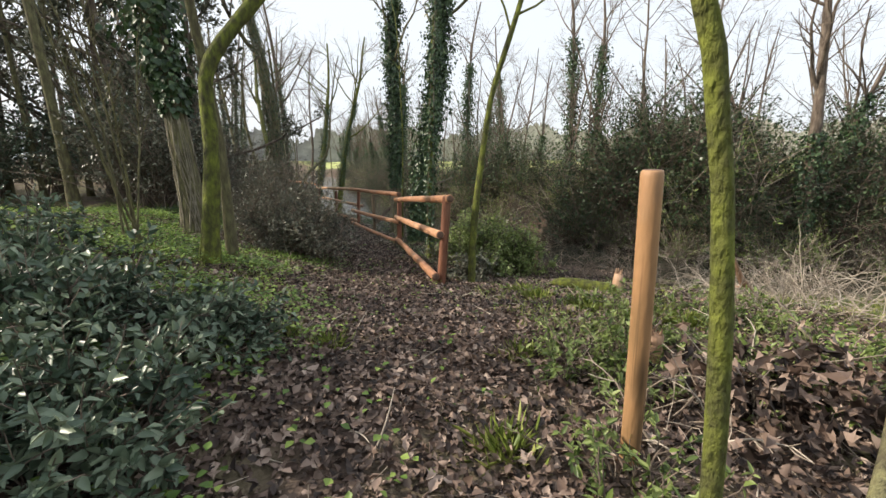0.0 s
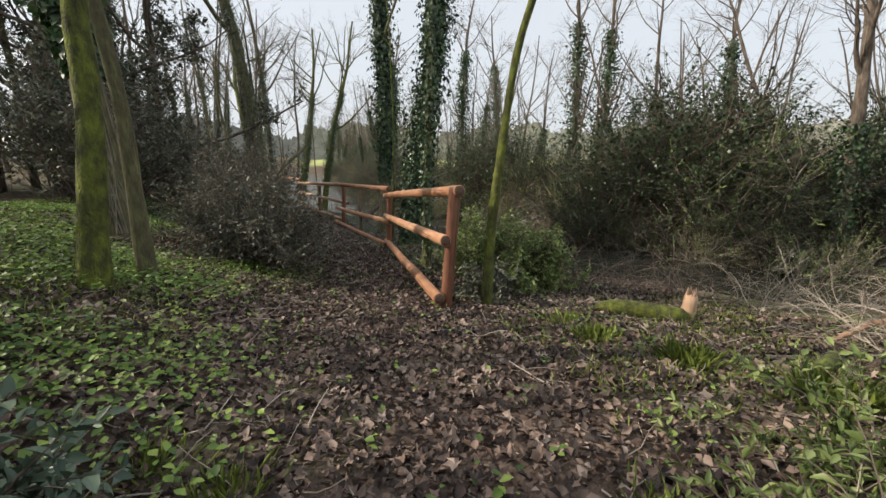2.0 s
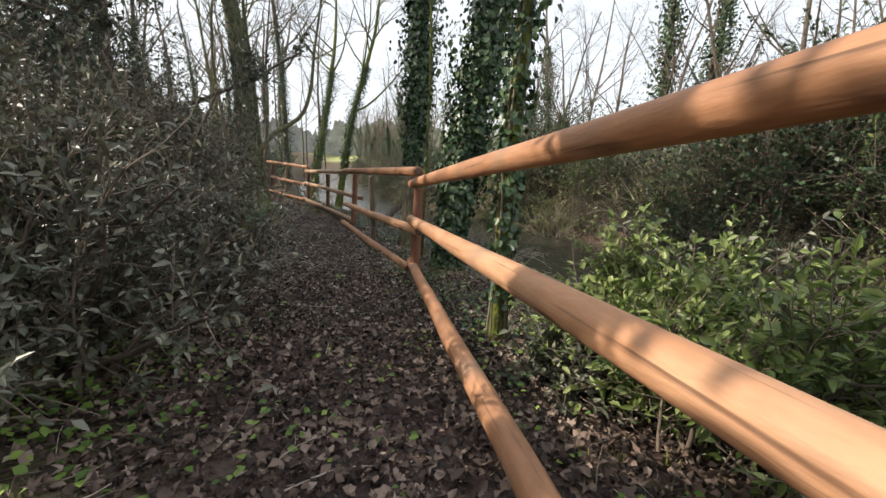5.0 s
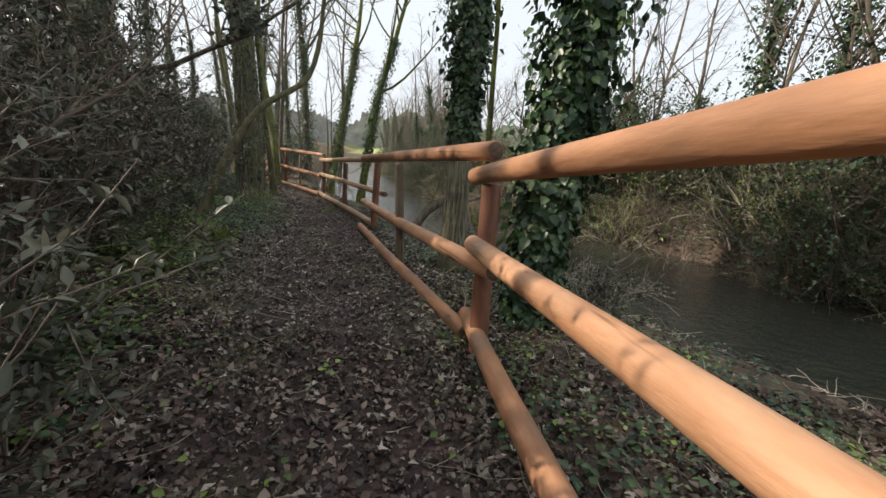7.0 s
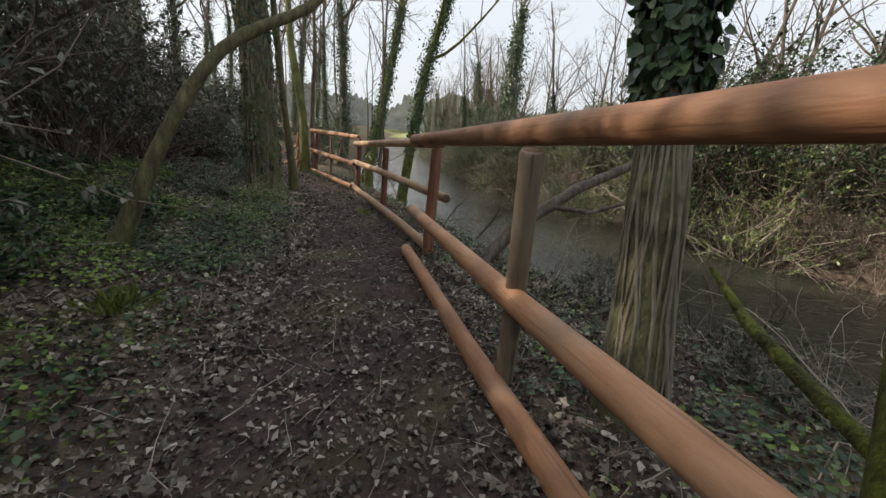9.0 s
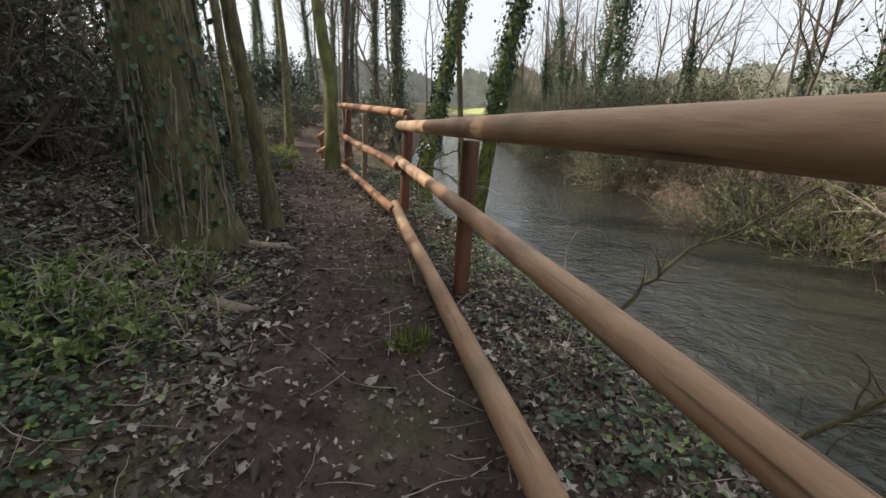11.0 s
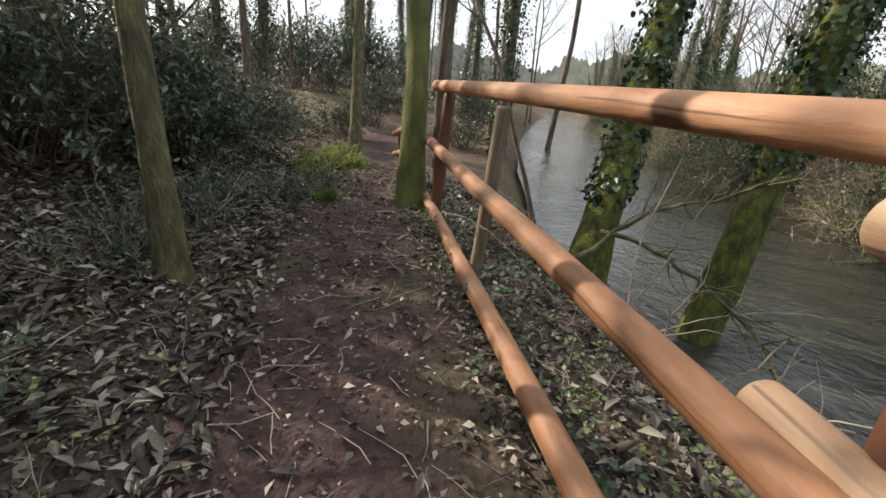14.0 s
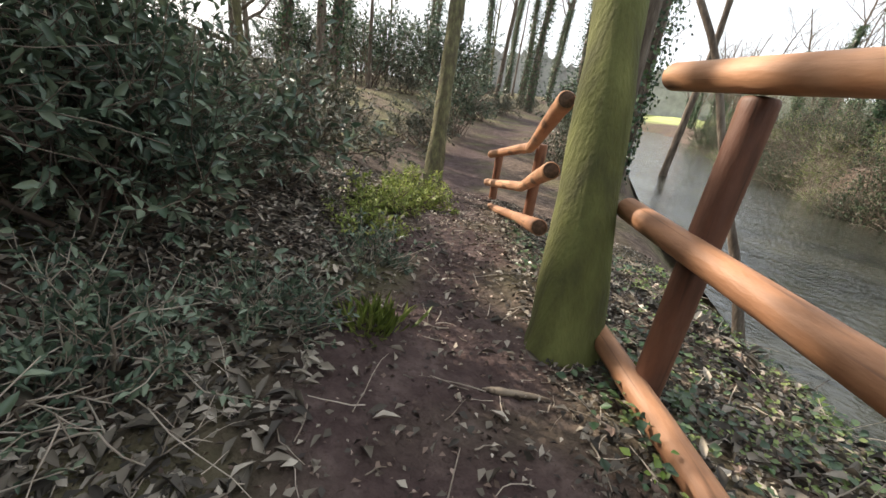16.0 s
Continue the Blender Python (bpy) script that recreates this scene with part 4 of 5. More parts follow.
    # beside the lone post
    for x, y, sz, n in ((1.25, 2.6, (0.5, 0.5, 0.36), 1500), (1.7, 3.2, (0.6, 0.5, 0.4), 1700), (1.0, 1.75, (0.25, 0.25, 0.24), 500), (2.1, 2.4, (0.6, 0.5, 0.4), 1500), (2.5, 3.4, (0.5, 0.5, 0.3), 1000)):
        shrub(seeded(int(500 + n + 10 * x)), "shrub", x, y, sz, "low green shoots in rough grass", PRIVET, 0.045, n, 22, 0.4, group="low shoots on the verge")
    # mounds take the brighter grass green, so their sunlight is in the colour
    for x, y, sz, n in ((-11.05, 24.3, (0.5, 0.5, 0.36), 3000), (-11.3, 25.0, (0.55, 0.55, 0.42), 3600), (-11.75, 25.5, (0.5, 0.5, 0.34), 2600), (-10.6, 23.7, (0.4, 0.4, 0.22), 1500)):
        shrub(seeded(int(550 + n + 10 * x)), "ground_cover", x, y, sz, "yellow-green mound of fresh leaves, sunlight put into its bright colour", GRASS, 0.04, n, 30, 0.5, group="green mounds by the path", category="undergrowth", open_twigs=0.0)
    # distant undergrowth of the wood
    a = shrub(seeded(600), "shrub", 0, 0, (1.7, 1.5, 1.7), "dull undergrowth thicket deep in the wood", HOLM, 0.12, 2200, 34, 0.5, group="undergrowth of the wood", z=0, simple=True)
    b = shrub(seeded(601), "shrub", 0, 0, (1.6, 1.5, 3.4), "tall holly-dark undergrowth deep in the wood", LAUREL, 0.13, 3000, 36, 0.5, group="undergrowth of the wood", z=0, simple=True)
    n = tries = 0
    while n < 62 and tries < 4000:
        tries += 1
        x, y = rng.uniform(-30, 0), rng.uniform(-4, 52)
        p, s = clear_of_view(x, y)
        if p < (7.5 if y < 24 else 4.0) or s < 5 or (y < 6 and p < 9):
            continue
        v = y - 0.035 * x
        glade = 0 < v < 10 or 19.5 < v < 26
        m = Matrix.Translation((x, y, floor_z(x, y) - 0.05)) @ pose(0, 0, 0, 0, 0, rng.uniform(0, 360)) @ Matrix.Scale(rng.uniform(0.8, 1.4) * (0.65 if glade else 1), 4)
        src = a if glade or rng.uniform() < 0.5 else b
        if n < 2:
            (a, b)[n].matrix_basis = m if n == 0 else Matrix.Translation((-11.5, 13, floor_z(-11.5, 13)))
        else:
            copy_thing(src, m)
        n += 1
    for k, (x, y) in enumerate(((-15.5, 29.5), (-16.5, 32), (-12.2, 31), (-13.2, 33.5), (-18.5, 36), (-15, 38), (-20, 40), (-17, 43), (-22, 46), (-19, 49))):
        copy_thing(b if k % 2 else a, Matrix.Translation((x, y, floor_z(x, y))) @ pose(0, 0, 0, 0, 0, 67 * k) @ Matrix.Scale(0.75, 4))
    # close the place behind the start
    for k in range(9):
        x, y = -9 + 2.2 * k, -5.5 + rng.normal(0, 0.6)
        copy_thing(b, Matrix.Translation((x, y, floor_z(x, y))) @ pose(0, 0, 0, 0, 0, 40 * k))


near_shrubs()

# ---- loose wood ----


def loose_wood():
    g = floor_z
    brush(seeded(700), "brush_pile", 3.7, 4.3, (0.9, 0.8, 0.62), "heap of pale cut bare branches", 120, PALETWIG)
    brush(seeded(701), "brush_pile", 4.9, 5.4, (1.0, 0.9, 0.6), "heap of pale cut bare branches by the water", 120, PALETWIG)
    brush(seeded(702), "brush", 1.35, 2.1, (0.28, 0.2, 0.42), "dry bent bramble canes round the post", 16, PALETWIG)
    brush(seeded(703), "brush", -2.4, 18.3, (0.5, 1.2, 0.9), "thin bare shoots on the bank above the water", 26, TWIG)
    brush(seeded(704), "brush", -0.6, 15.2, (0.6, 1.0, 0.8), "thin bare shoots on the bank", 26, TWIG)
    brush(seeded(705), "brush", -5.9, 17.2, (0.55, 0.6, 0.34), "tangle of dry creeper stems at the tree's foot", 90, PALETWIG)
    brush(seeded(706), "brush", -6.9, 19.5, (0.4, 0.4, 0.42), "dry hanging creeper and bramble stems", 22, TWIG)
    brush(seeded(707), "brush", -9.6, 21.6, (0.6, 0.6, 0.5), "thin arching bramble canes over dry leaves", 7, PALETWIG)
    brush(seeded(708), "brush", -6.0, 22.1, (0.5, 0.6, 0.9), "bare willow shoots at the water", 18, PALETWIG)
    for k, (x, y, sz, n, m) in enumerate(((2.6, 7.7, (0.7, 0.5, 0.7), 60, TWIG), (3.6, 7.3, (0.8, 0.5, 0.75), 70, TWIG), (4.7, 6.9, (0.8, 0.6, 0.7), 70, PALETWIG), (1.7, 8.9, (0.6, 0.6, 0.9), 60, TWIG), (5.9, 6.7, (0.9, 0.6, 0.8), 60, TWIG), (0.25, 13.5, (0.5, 0.6, 0.9), 50, PALETWIG), (-0.35, 14.5, (0.5, 0.6, 0.9), 50, TWIG), (-1.3, 16.0, (0.5, 0.6, 0.8), 40, PALETWIG), (-3.3, 19.0, (0.4, 0.6, 0.8), 24, TWIG))):
        brush(seeded(720 + k), "brush", x, y, sz, "tangle of bare shoots along the water's edge", n, m, "tangles of the near bank")
    for k, (x, y, sz, n) in enumerate(((0.35, 12.6, (0.5, 0.6, 0.6), 1400), (-0.2, 13.8, (0.45, 0.6, 0.5), 1300), (-1.0, 14.9, (0.45, 0.6, 0.45), 1000))):
        shrub(seeded(740 + k), "shrub", x, y, sz, "dull straggly leaves among bare shoots on the bank", HOLM, 0.045, n, 30, 0.5, group="straggly growth of the bank", open_twigs=0.8, stem_mat=PALETWIG)
    for x, y, a, L, w in ((-7.81, 22.59, 40, 0.1, 0.07), ):
        st = thing("stone", x, y, g(x, y), "small pale stone beside the path", "stone")
        ge = Geo()
        u = np.linspace(-1, 1, 7)
        bundle(ge, np.stack([u * L * 0.5, 0.1 * w * u, 0.02 + 0.004 * np.sin(u * 4)], 1)[None], (np.sqrt(1.02 - u * u) * w * np.array([0.42, 0.55, 0.47, 0.5, 0.44, 0.5, 0.4]))[None], 7)
        part("stone_body", ge, GREYPINE, st)
    rng = seeded(710)
    lg = thing("fallen_log", 2.05, 5.75, g(2.05, 5.75), "short fallen log covered in bright moss", "log")
    ge = Geo()
    line = np.stack([np.linspace(-0.28, 0.55, 12), np.linspace(0.1, -0.12, 12), 0.07 + 0.02 * np.sin(np.linspace(0, 5, 12))], 1)
    bundle(ge, line[None], np.r_[0.01, 0.055, np.linspace(0.075, 0.09, 8), 0.08, 0.01][None], 12)
    part("log", ge, MOSS, lg)
    for x, y, h, r, lab in ((2.62, 5.72, 0.26, 0.06, "pale broken tree stump"), (1.94, 7.5, 0.35, 0.025, "small pale stake stub in the ground"), (1.62, 2.85, 0.2, 0.05, "small grey stump in the grass")):
        st = thing("tree_stump", x, y, g(x, y), lab, "stump")
        ge = Geo()
        bundle(ge, np.array([[(0, 0, -0.1), (0, 0, 0.02), (0.01, 0, h * 0.7), (0.015, 0, h), (0.015, 0, h + 0.002)]]), np.array([[r * 1.4, r * 1.15, r, r * 0.9, 0.002]]), 12)
        rg = seeded(int(x * 100))
        k = 9
        a = np.linspace(0, 2 * np.pi, k, endpoint=False)
        q = np.stack([np.cos(a) * r * 0.62, np.sin(a) * r * 0.62, np.full(k, h * 0.55)], 1)
        top = q * np.array([0.95, 0.95, 0]) + np.array([0.015, 0, 0]) + np.stack([np.zeros(k), np.zeros(k), h * rg.uniform(0.95, 1.35, k)], 1)
        bundle(ge, np.stack([q, (q + top) / 2, top], 1), np.array([[r * 0.36, r * 0.32, 0.004]]).repeat(k, 0), 5)
        part("stump", ge, OLDPINE, st)
        if r > 0.04:
            gm = Geo()
            m = 500
            b = rg.uniform(0, 2 * np.pi, m)
            u = np.stack([np.cos(b), np.sin(b), np.zeros(m)], 1)
            leaves(gm, rg, u * r * 1.12 + np.stack([np.zeros(m), np.zeros(m), h * rg.uniform(0, 0.6, m) ** 1.5], 1), u + ball(rg, m) * 0.5, np.cross(u, ball(rg, m)), np.full(m, 0.014), np.full(m, 0.008))
            part("moss", gm, GRASS, st, "cushion of green moss")
    sn = thing("broken_branch", 3.55, 4.75, g(3.55, 4.75), "split pale branch sticking up from the brush", "branch")
    ge = Geo()
    bundle(ge, np.array([[(0.35, 0.2, -0.05), (0.15, 0.1, 0.12), (-0.05, 0, 0.32), (-0.18, -0.05, 0.55)]]), np.array([[0.05, 0.045, 0.035, 0.006]]), 8)
    bundle(ge, np.array([[(0.05, 0.05, 0.2), (-0.1, 0.1, 0.16), (-0.28, 0.12, 0.05), (-0.4, 0.12, -0.03)]]), np.array([[0.03, 0.026, 0.02, 0.008]]), 8)
    part("branch", ge, OLDPINE, sn)
    mb = thing("fallen_branch", 1.62, 1.5, g(1.62, 1.5), "thin mossy branch leaning out of the dead leaves", "branch")
    ge = Geo()
    bundle(ge, np.array([[(-0.12, -0.1, -0.06), (-0.02, 0.02, 0.06), (0.1, 0.12, 0.2), (0.25, 0.26, 0.4), (0.42, 0.4, 0.58)]]), np.array([[0.022, 0.024, 0.022, 0.02, 0.012]]), 10)
    part("branch", ge, DULLMOSS, mb)
    rg = seeded(715)
    dl = thing("dead_leaf_heap", 1.85, 2.15, g(1.85, 2.15), "heap of large curled brown leaves caught on dry canes", "leaves")
    ge = Geo()
    k = 420
    b = rg.normal(0, 1, (k, 3)) * np.array([0.2, 0.2, 0.0]) + np.array([0, 0, 1.0]) * (rg.uniform(0, 1, (k, 1)) ** 1.6 * 0.34 + 0.02)
    lobed_leaves(ge, rg, b, ball(rg, k), ball(rg, k), rg.uniform(0.05, 0.11, k))
    tagged(part("leaf_pile", ge, LITTER, dl, smooth=False), kind="stuff")
    ge = Geo()
    bundle(ge, shoots(rg, rg.normal(0, 0.16, (9, 3)) * np.array([1, 1, 0]) - np.array([0, 0, 0.04]), np.array([0, 0, 1.0]) + rg.normal(0, 0.5, (9, 3)), rg.uniform(0.35, 0.7, 9), 6, 0.15, 0.0, 0.3), np.full((9, 1), 0.004) * np.linspace(1, 0.5, 7)[None], 5)
    part("cane", ge, PALETWIG, dl)
    fb = thing("fallen_branch", -0.64, 11.95, g(-0.64, 11.95), "crooked mossy branch lying against the bank", "branch")
    ge = Geo()
    z0 = g(-0.64, 11.95)
    bundle(ge, np.array([[(0.06, -0.3, -0.05), (0.0, 0.03, 0.26 - z0), (-0.12, 0.35, 0.4 - z0), (-0.29, 0.83, 0.58 - z0), (-0.36, 1.05, 0.72 - z0)]]), np.array([[0.03, 0.032, 0.028, 0.024, 0.01]]), 10)
    bundle(ge, np.array([[(-0.1, 0.3, 0.38 - z0), (0.02, 0.4, 0.52 - z0), (0.05, 0.52, 0.7 - z0)]]), np.array([[0.022, 0.018, 0.008]]), 8)
    part("branch", ge, MOSS, fb)
    # boughs that reach out low over the stream
    for x, y, z, pts, r in (
        (-6.6, 23.2, 0.0, [(0, 0, 0), (0.35, -0.25, 0.05), (0.75, -0.6, -0.02), (1.1, -0.8, -0.2), (1.35, -1.1, -0.5)], 0.022),
        (-6.75, 22.85, -0.1, [(0, 0, -0.15), (0.2, 0.2, 0.05), (0.5, 0.45, 0.32), (0.9, 0.6, 0.5), (1.4, 0.7, 0.72)], 0.026),
        (-3.3, 18.9, -0.25, [(0, 0, -0.3), (0.25, 0.15, 0.1), (0.5, 0.2, 0.4), (0.85, 0.3, 0.62), (1.2, 0.3, 0.95)], 0.02),
        (-2.6, 17.9, -0.3, [(0, 0, -0.3), (0.3, -0.05, 0.15), (0.55, -0.1, 0.5), (0.7, -0.25, 0.85), (0.75, -0.3, 1.25)], 0.018),
    ):
        bo = thing("bare_bough", x, y, z, "bare crooked bough reaching over the water", "branch", "boughs over the stream")
        ge = Geo()
        line = np.array(pts, float)
        q = np.linspace(0, 4, 17)
        line = np.stack([np.interp(q, np.arange(5), line[:, i]) for i in range(3)], 1) + rg.normal(0, 0.012, (17, 3))
        bundle(ge, line[None], (r * np.linspace(1, 0.3, 17))[None], 8)
        w0, wd = along(np.repeat(line[None], 26, 0), rg.uniform(0.2, 1, 26))
        tw = shoots(rg, w0, unit(wd + ball(rg, 26) * 0.9), rg.uniform(0.15, 0.5, 26), 5, 0.2, 0.03)
        bough = part("bough", ge, DULLMOSS, bo)
        ge = Geo()
        bundle(ge, tw, np.full((26, 1), 0.006) * np.linspace(1, 0.35, 6)[None], 5)
        tagged(part("twig_spray", ge, DULLMOSS, bough), kind="stuff")
    # the trunk that leans out over the water behind the fence
    lt = thing("dead_tree", -2.2, 15.55, g(-2.2, 15.55), "dark leaning dead trunk over the bank", "log")
    ge = Geo()
    bundle(ge, np.array([[(-0.12, -0.02, -0.2), (0.35, 0.15, 0.42), (0.95, 0.35, 0.88), (1.5, 0.8, 1.12), (2.1, 1.3, 1.4), (2.9, 2.0, 1.65)]]), np.array([[0.075, 0.07, 0.06, 0.05, 0.04, 0.02]]), 12)
    bundle(ge, np.array([[(0.7, 0.25, 0.68), (1.1, 0.2, 0.66), (1.5, 0.3, 0.8), (1.9, 0.35, 0.72)]]), np.array([[0.03, 0.025, 0.02, 0.01]]), 8)
    part("trunk", ge, BARK, lt)
    for k, (x, y, a, L, r, lab) in enumerate(((2.35, 4.45, -18, 1.1, 0.02, "long pale stick in the grass"), (2.55, 4.25, 30, 0.8, 0.05, "cut length of mossy branch"), (-6.12, 18.5, 12, 0.5, 0.042, "pale sawn log half buried in leaves"), (-8.7, 22.93, 25, 0.26, 0.016, "flake of bark on the path"), (-8.02, 22.33, 100, 0.24, 0.012, "curved strip of dry bark on the path"), (-8.38, 22.22, 30, 0.18, 0.01, "thin dry strip of bark on the path"), (-8.3, 22.42, 10, 0.42, 0.006, "thin dead twig on the path"), (-8.12, 22.68, -35, 0.13, 0.012, "small chip of dry bark"), (-5.5, 17.5, 10, 0.3, 0.045, "pale broken root end by the path"), (-3.45, 10.6, 22, 0.7, 0.03, "dead stick lying among leaves"), (-6.95, 22.75, 20, 0.6, 0.03, "mossy stick on the bank"))):
        z = g(x, y)
        a = radians(a)
        ob = thing("stick", x, y, z, lab, "stick")
        ge = Geo()
        s = np.linspace(-0.5, 0.5, 9) * L
        px, py = s * math.cos(a), s * math.sin(a)
        pz = np.array([g(x + i, y + j) - z for i, j in zip(px, py)]) + r * 0.8
        bundle(ge, np.stack([px, py + 0.03 * np.sin(s * 5), pz], 1)[None], (r * np.array([0.08, 0.8, 1.05, 0.93, 1.0, 0.85, 0.74, 0.45, 0.06]))[None], 8)
        part("wood", ge, MOSS if "mossy" in lab else GREYPINE, ob)


loose_wood()


def sapling():
    rng = seeded(720)
    x, y = -2.85, 4.75
    ob = thing("sapling", x, y, floor_z(x, y), "clump of thin bare sapling stems", "sapling")
    for k in range(6):
        g = Geo()
        b = rng.normal(0, 0.07, (1, 3)) * np.array([1, 1, 0]) - np.array([0, 0, 0.05])
        p = shoots(rng, b, np.array([[rng.normal(0, 0.12), rng.normal(0, 0.12), 1.0]]), np.array([rng.uniform(2.2, 3.4)]), 12, 0.05, 0.05)
        bundle(g, p, np.linspace(0.014, 0.004, 13)[None], 6)
        q, t = along(np.repeat(p, 22, 0), rng.uniform(0.35, 1, 22))
        w = shoots(rng, q, unit(t + ball(rng, 22) * 0.8), rng.uniform(0.2, 0.6, 22), 4, 0.15, 0.05)
        st = part("stem", g, DULLMOSS, ob)
        g = Geo()
        bundle(g, w, np.full((22, 1), 0.004) * np.linspace(1, 0.4, 5)[None], 3)
        tagged(part("twig_spray", g, DULLMOSS, st), kind="stuff")


sapling()

# ---- what lies and grows on the ground ----


def strewn():
    rng = seeded(800)

    def scatter(n, x0, x1, y0, y1, keep):
        x, y = rng.uniform(x0, x1, n), rng.uniform(y0, y1, n)
        p, s = off_line(TRACK, x, y), off_line(STREAM, x, y)
        k = (rng.uniform(0, 1, n) < keep(x, y, p, s)) & (s > 2.9)
        x, y = x[k], y[k]
        return np.stack([x, y, lie(x, y)[0]], 1), p[k]

    def lay(name, label, pts, mat, lo, hi, slim, tilt, raise_to=0.02, category="leaves", curl=0.3, simple=True):
        n = len(pts)
        a = rng.uniform(0, 2 * np.pi, n)
        d = np.stack([np.cos(a), np.sin(a), rng.normal(0, tilt, n)], 1)
        nr = unit(np.array([0, 0, 1.0]) + rng.normal(0, tilt * 1.2, (n, 3)))
        ln = rng.uniform(lo, hi, n)
        g = Geo()
        leaves(g, rng, pts + np.stack([np.zeros(n), np.zeros(n), rng.uniform(0.004, raise_to, n)], 1), d, nr, ln, ln * slim * rng.uniform(0.8, 1.2, n), curl, 0.4, 0.12, simple=simple)
        ob = part(name, g, mat)
        return tagged(ob, label, category, kind="stuff")

    near = lambda x, y, p, s: np.clip(1.15 - np.abs(p) / 6.5, 0.1, 1) * np.where(np.abs(p) < 0.6, np.where(y > 14, 0.15, np.where(y > 9, 0.6, 1.0)), 1.0)
    pts, p = scatter(170000, -6, 4, 0, 11, near)
    lay("fallen_leaves", "brown dry fallen leaves strewn over the ground", pts, LITTER, 0.012, 0.058, 0.66, 0.6, 0.034, simple=False)
    pts, p = scatter(330000, -13, -0.5, 9, 27, lambda x, y, p, s: near(x, y, p, s) * (np.abs(p) < 5.5))
    lay("fallen_leaves", "grey-brown decayed leaf litter on the slope", pts, GREYLITTER, 0.014, 0.055, 0.55, 0.4)
    pts, p = scatter(46000, -12, -4.5, 16, 25.5, lambda x, y, p, s: (p < 3.4) * np.where(p > 0.4, 1, np.where(p > -0.9, 0.05, 0.3)) * np.clip((y - 16.5) / 3, 0, 1))
    lay("fallen_leaves", "large pale curled dry leaves beside the path", pts, GREYLITTER, 0.04, 0.115, 0.33, 0.38, 0.045, curl=0.5, simple=False)
    pts, p = scatter(240000, -13, -0.5, 9, 27, lambda x, y, p, s: (np.abs(p) < 1.1) * (0.35 + 0.65 * smooth(-0.4, 0.5, rough(x, y, 2.7))) * np.where(y > 14, 0.5, 1.0))
    lay("fallen_leaves", "crumbs of trodden leaves and bark on the path", pts, LITTER, 0.008, 0.034, 0.6, 0.5)
    # whole lobed leaves on top of the litter
    for label, n, box, mat, lo, hi, keep in (
        ("brown lobed fallen leaves, whole and curling", 15000, (-4.5, 4, 0.3, 9.5), LITTER, 0.035, 0.075, lambda x, y, p, s: np.clip(1.1 - np.abs(p) / 4.0, 0.1, 1)),
        ("grey lobed fallen leaves along the path's edges", 15000, (-8, 1, 8.5, 18.5), GREYLITTER, 0.03, 0.07, lambda x, y, p, s: (np.abs(p) < 4) * np.where(np.abs(p) < 0.5, 0.1, 1.0)),
        ("brown leaves lying on the bank below the fence", 9000, (-9, 1.5, 9, 26), LITTER, 0.03, 0.065, lambda x, y, p, s: (p < -0.7) * (p > -3.2) * 1.0),
    ):
        pts, p = scatter(n, *box, keep)
        k = len(pts)
        a = rng.uniform(0, 2 * np.pi, k)
        g = Geo()
        lobed_leaves(g, rng, pts + np.stack([np.zeros(k), np.zeros(k), rng.uniform(0.012, 0.04, k)], 1), np.stack([np.cos(a), np.sin(a), rng.normal(0, 0.3, k)], 1), unit(np.array([0, 0, 1.0]) + rng.normal(0, 0.35, (k, 3))), rng.uniform(lo, hi, k))
        tagged(part("fallen_leaves", g, mat, smooth=False), label, "leaves", kind="stuff")
    # broken twigs
    pts, p = scatter(24000, -12, 4, 0, 27, lambda x, y, p, s: (np.abs(p) < 4.0) * np.where(np.abs(p) < 0.6, np.where(y > 11, 0.45, 0.3), 1.0))
    n = len(pts)
    a = rng.uniform(0, 2 * np.pi, n)
    L = rng.uniform(0.06, 0.42, n) * rng.uniform(0.5, 1, n)
    d = np.stack([np.cos(a), np.sin(a), rng.normal(0.06, 0.12, n)], 1)
    poly = shoots(rng, pts + np.array([0, 0, 0.012]), d, L, 4, 0.16, -0.02)
    poly[..., 2] = np.maximum(poly[..., 2], lie(poly[..., 0].ravel(), poly[..., 1].ravel())[0].reshape(poly.shape[:2]) + 0.006)
    g = Geo()
    bundle(g, poly, rng.uniform(0.0015, 0.0045, n)[:, None] * np.linspace(1, 0.5, 5)[None], 4)
    tagged(part("twigs", g, PALETWIG), "broken dry twigs scattered over the ground", "twigs", kind="stuff")
    # green ground cover: rosettes of small leaves
    patch = lambda x, y: np.clip(0.5 + 0.9 * rough(x, y, 0.9) + 0.4 * rough(x, y, 2.3), 0, 1)
    pts, p = scatter(60000, -11, 0.6, 1.2, 11.0, lambda x, y, p, s: (0.03 + patch(x, y) * smooth(0.45, 1.7, p)) * (1 - 0.7 * smooth(7.5, 9.5, y - 0.3 * np.maximum(p - 4, 0))) * (1 - 0.2 * smooth(4, 8, p)))
    pts2, _ = scatter(5500, 0.6, 4.5, 1.0, 7.2, lambda x, y, p, s: patch(x, y) ** 2 * smooth(0.6, 1.4, -p) * 0.4)
    pts3, _ = scatter(40000, -9, 1, 9, 27, lambda x, y, p, s: np.clip(rough(x, y, 1.1) + np.where(p < 0, 0.6, 0.4), 0, 1) * (smooth(0.5, 1.3, p) * (p < 5) * 0.8 + (p < -0.8) * 0.6))
    pts4, _ = scatter(30000, -7.5, -2, 9.5, 17, lambda x, y, p, s: np.clip(0.9 * rough(x + 5, y, 1.3) + 0.35, 0, 1) * smooth(0.7, 1.6, p) * (p < 4.5))
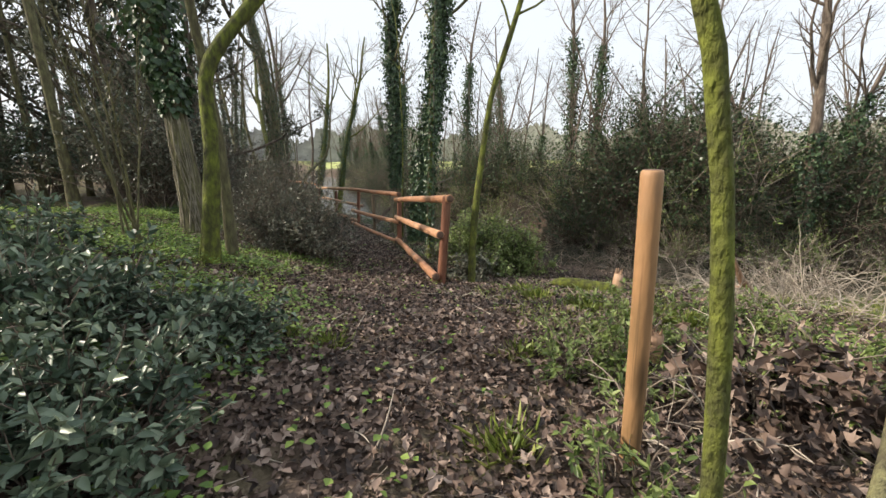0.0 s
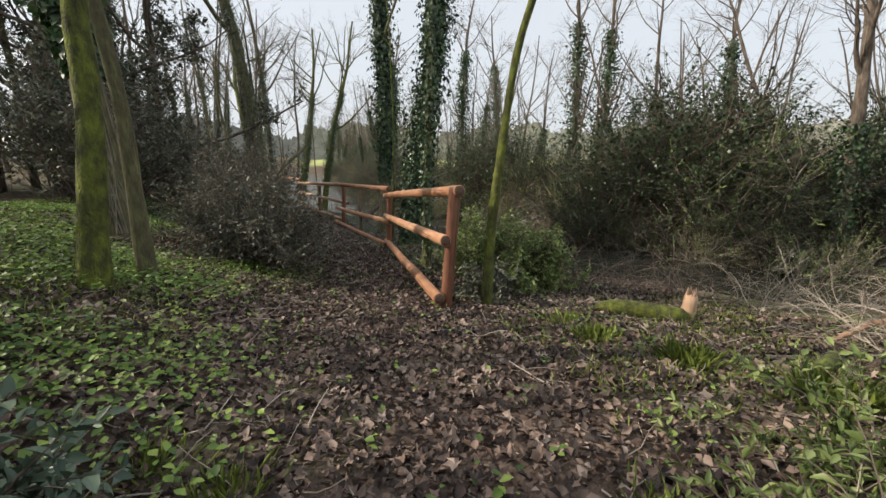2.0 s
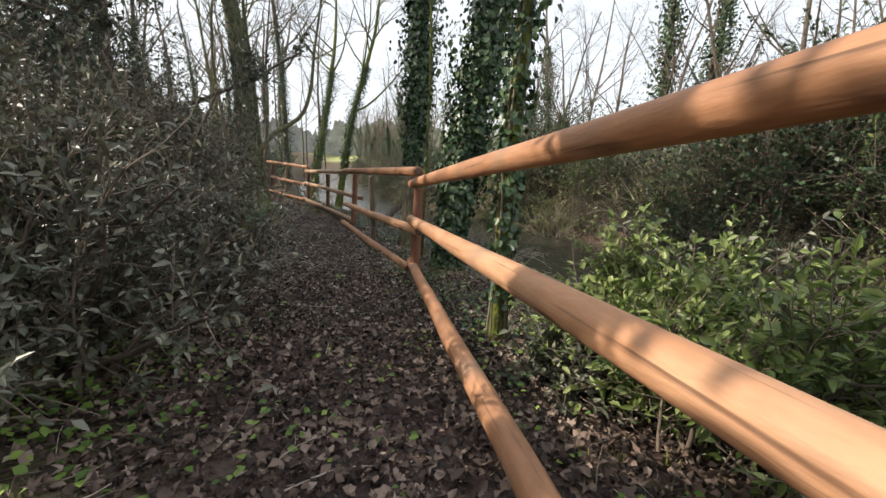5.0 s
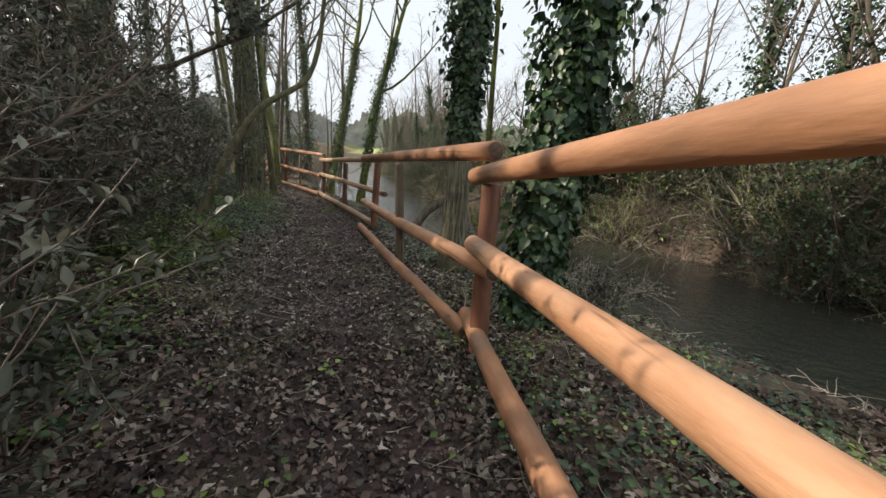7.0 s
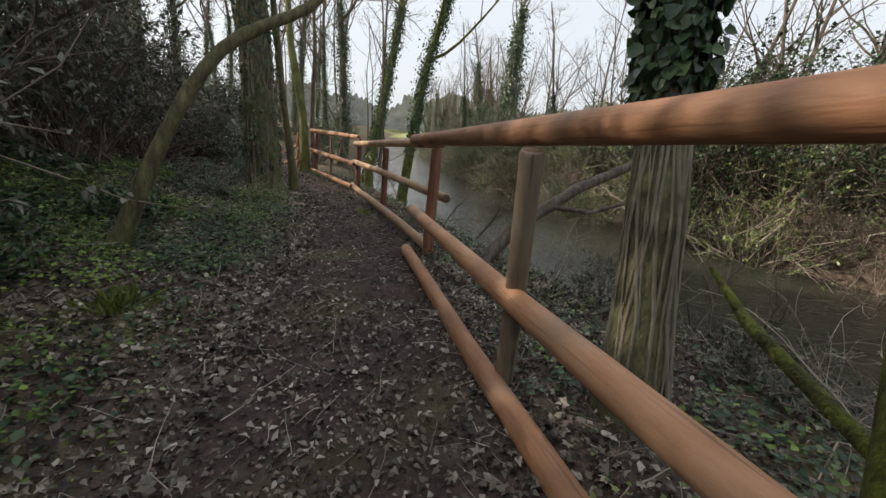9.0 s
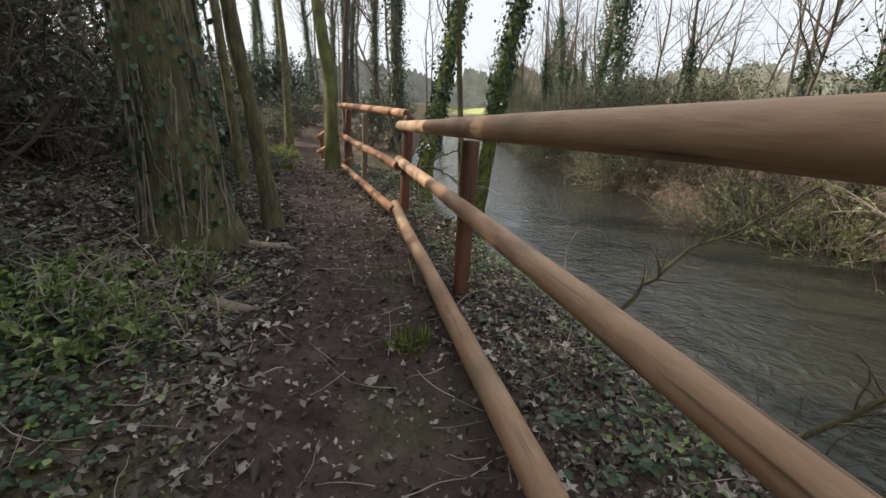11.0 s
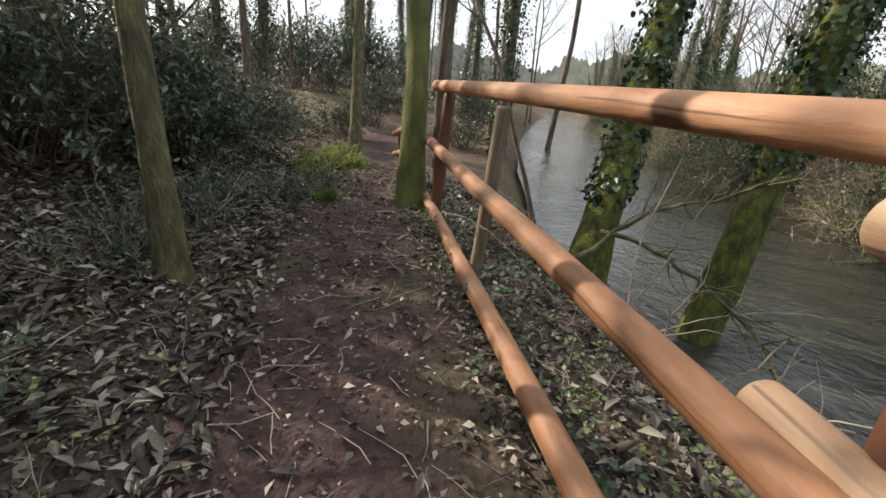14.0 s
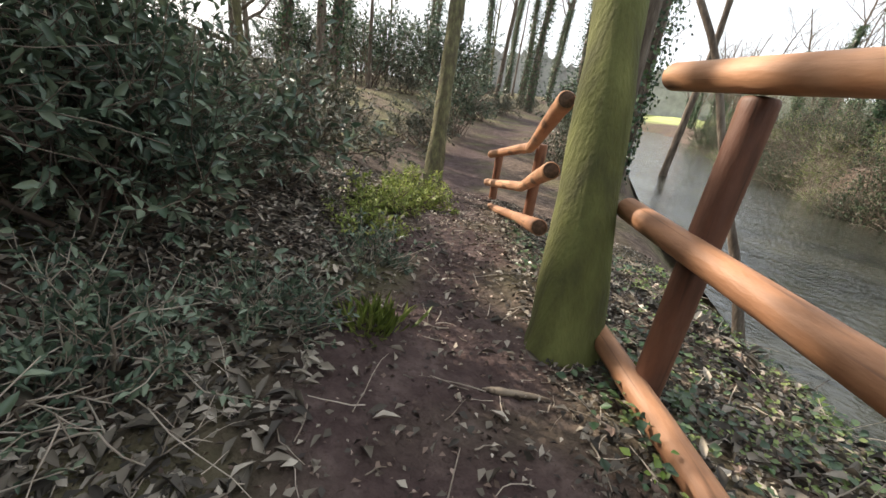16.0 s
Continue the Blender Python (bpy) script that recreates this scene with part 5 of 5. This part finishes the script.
    pts5, _ = scatter(30000, -10.5, 1.2, 8, 26, lambda x, y, p, s: (p < -0.7) * (p > -3.4) * np.clip(0.45 + 0.9 * rough(x + 2, y + 1, 1.6), 0, 1))
    pts6, _ = scatter(9000, -9, 1.0, 8, 26, lambda x, y, p, s: (p < -0.75) * (p > -2.6) * np.clip(1.3 * rough(x + 7, y, 1.9) - 0.1, 0, 1))
    pts7, _ = scatter(26000, -7.5, -2.4, 9, 17.5, lambda x, y, p, s: smooth(0.9, 1.7, p) * (p < 4.2) * np.clip(0.5 + rough(x + 1, y + 4, 1.7), 0, 1))
    for name, q, mat, hgt, size in (("ground_cover", pts5, IVY, 0.1, 0.042), ("ground_cover", pts6, COVER, 0.12, 0.04), ("ground_cover", pts7, COVER, 0.1, 0.03), ("ground_cover", pts4, IVY, 0.09, 0.04), ("ground_cover", pts, COVER, 0.13, 0.036), ("ground_cover", pts2, COVER, 0.07, 0.026), ("ground_cover", pts3, PRIVET, 0.06, 0.027)):
        n = len(q) * 3
        b = np.repeat(q, 3, 0) + rng.normal(0, 0.035, (n, 3)) * np.array([1, 1, 0])
        b[:, 2] += rng.uniform(0.02, hgt, n)
        a = rng.uniform(0, 2 * np.pi, n)
        ln = size * rng.uniform(0.6, 1.3, n)
        g = Geo()
        leaves(g, rng, b, np.stack([np.cos(a), np.sin(a), rng.normal(0.1, 0.25, n)], 1), unit(np.array([0, 0, 1.0]) + rng.normal(0, 0.3, (n, 3))), ln, ln * 0.75, 0.12, 0.42)
        tagged(part(name, g, mat), "fresh green low plants covering the forest floor", "undergrowth", kind="stuff")
    # grass
    blades = []
    q, _ = scatter(15000, -9, -0.3, 2.0, 8.5, lambda x, y, p, s: smooth(0.9, 2.6, p) * np.clip(rough(x + 3, y, 0.8) + 0.35, 0, 1) * (1 - smooth(6.5, 8.5, y)))
    q2, _ = scatter(5500, 0.0, 5, 0.8, 7.5, lambda x, y, p, s: smooth(0.2, 1.2, -p) * np.clip(1.4 * rough(x + 1, y + 2, 1.2) + 0.25, 0, 1))
    for q in (q, q2):
        n = len(q) * 3
        b = np.repeat(q, 3, 0) + rng.normal(0, 0.03, (n, 3)) * np.array([1, 1, 0])
        d = unit(rng.normal(0, 0.45, (n, 3)) * np.array([1, 1, 0]) + np.array([0, 0, 1.0]))
        ln = rng.uniform(0.03, 0.09, n)
        g = Geo()
        leaves(g, rng, b, d, ball(rng, n), ln, np.full(n, 0.0035), 0.1, 0.3, 0.3)
        tagged(part("grass", g, GRASS), "short sunlit woodland grass", "grass", kind="stuff")
    # single tufts
    for x, y, h, n in ((0.6, 1.95, 0.16, 160), (1.75, 4.3, 0.2, 300), (2.1, 3.75, 0.22, 420), (2.3, 3.55, 0.2, 320), (1.35, 4.75, 0.18, 220), (0.85, 3.0, 0.14, 120), (-0.45, 3.1, 0.13, 140), (-0.75, 3.2, 0.12, 120), (-9.45, 22.8, 0.2, 160), (-4.35, 17.6, 0.13, 120), (-3.95, 12.9, 0.18, 160), (1.3, 5.2, 0.16, 120)):
        ob = thing("grass_tuft", x, y, floor_z(x, y), "tuft of fresh green grass", "grass", "grass tufts")
        b = rng.normal(0, 0.06, (n, 3)) * np.array([1, 1, 0]) - np.array([0, 0, 0.01])
        d = unit(b * np.array([7, 7, 0]) + rng.normal(0, 0.2, (n, 3)) * np.array([1, 1, 0]) + np.array([0, 0, 1.0]))
        g = Geo()
        leaves(g, rng, b, d, ball(rng, n), rng.uniform(0.4, 1.0, n) * h * 0.8, np.full(n, 0.005), 0.1, 0.3, 0.35)
        tagged(part("tuft", g, GRASS, ob), kind="stuff")


strewn()


def distance():
    """A line of trees beyond the field, its haze put into the pale colour."""
    rng = seeded(900)
    g = Geo()
    a = np.linspace(-0.6, 1.9, 700)
    x, y = 150 * np.sin(a), 150 * np.cos(a)
    z = lie(x, y)[0]
    top = z + 5 + 4 * np.abs(np.sin(a * 9)) + 2.5 * np.abs(np.sin(a * 31 + 1)) + rng.uniform(0, 1.6, len(a))
    v = np.stack([np.stack([x, y, z - 1], 1), np.stack([x, y, top], 1)], 1)
    i = np.arange(len(a) * 2).reshape(-1, 2)
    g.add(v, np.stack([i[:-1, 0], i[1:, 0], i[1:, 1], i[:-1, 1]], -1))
    tagged(part("backdrop", g, FARWOOD), "grey-green wood on the horizon with haze in its colour", "wood", kind="structure")


distance()
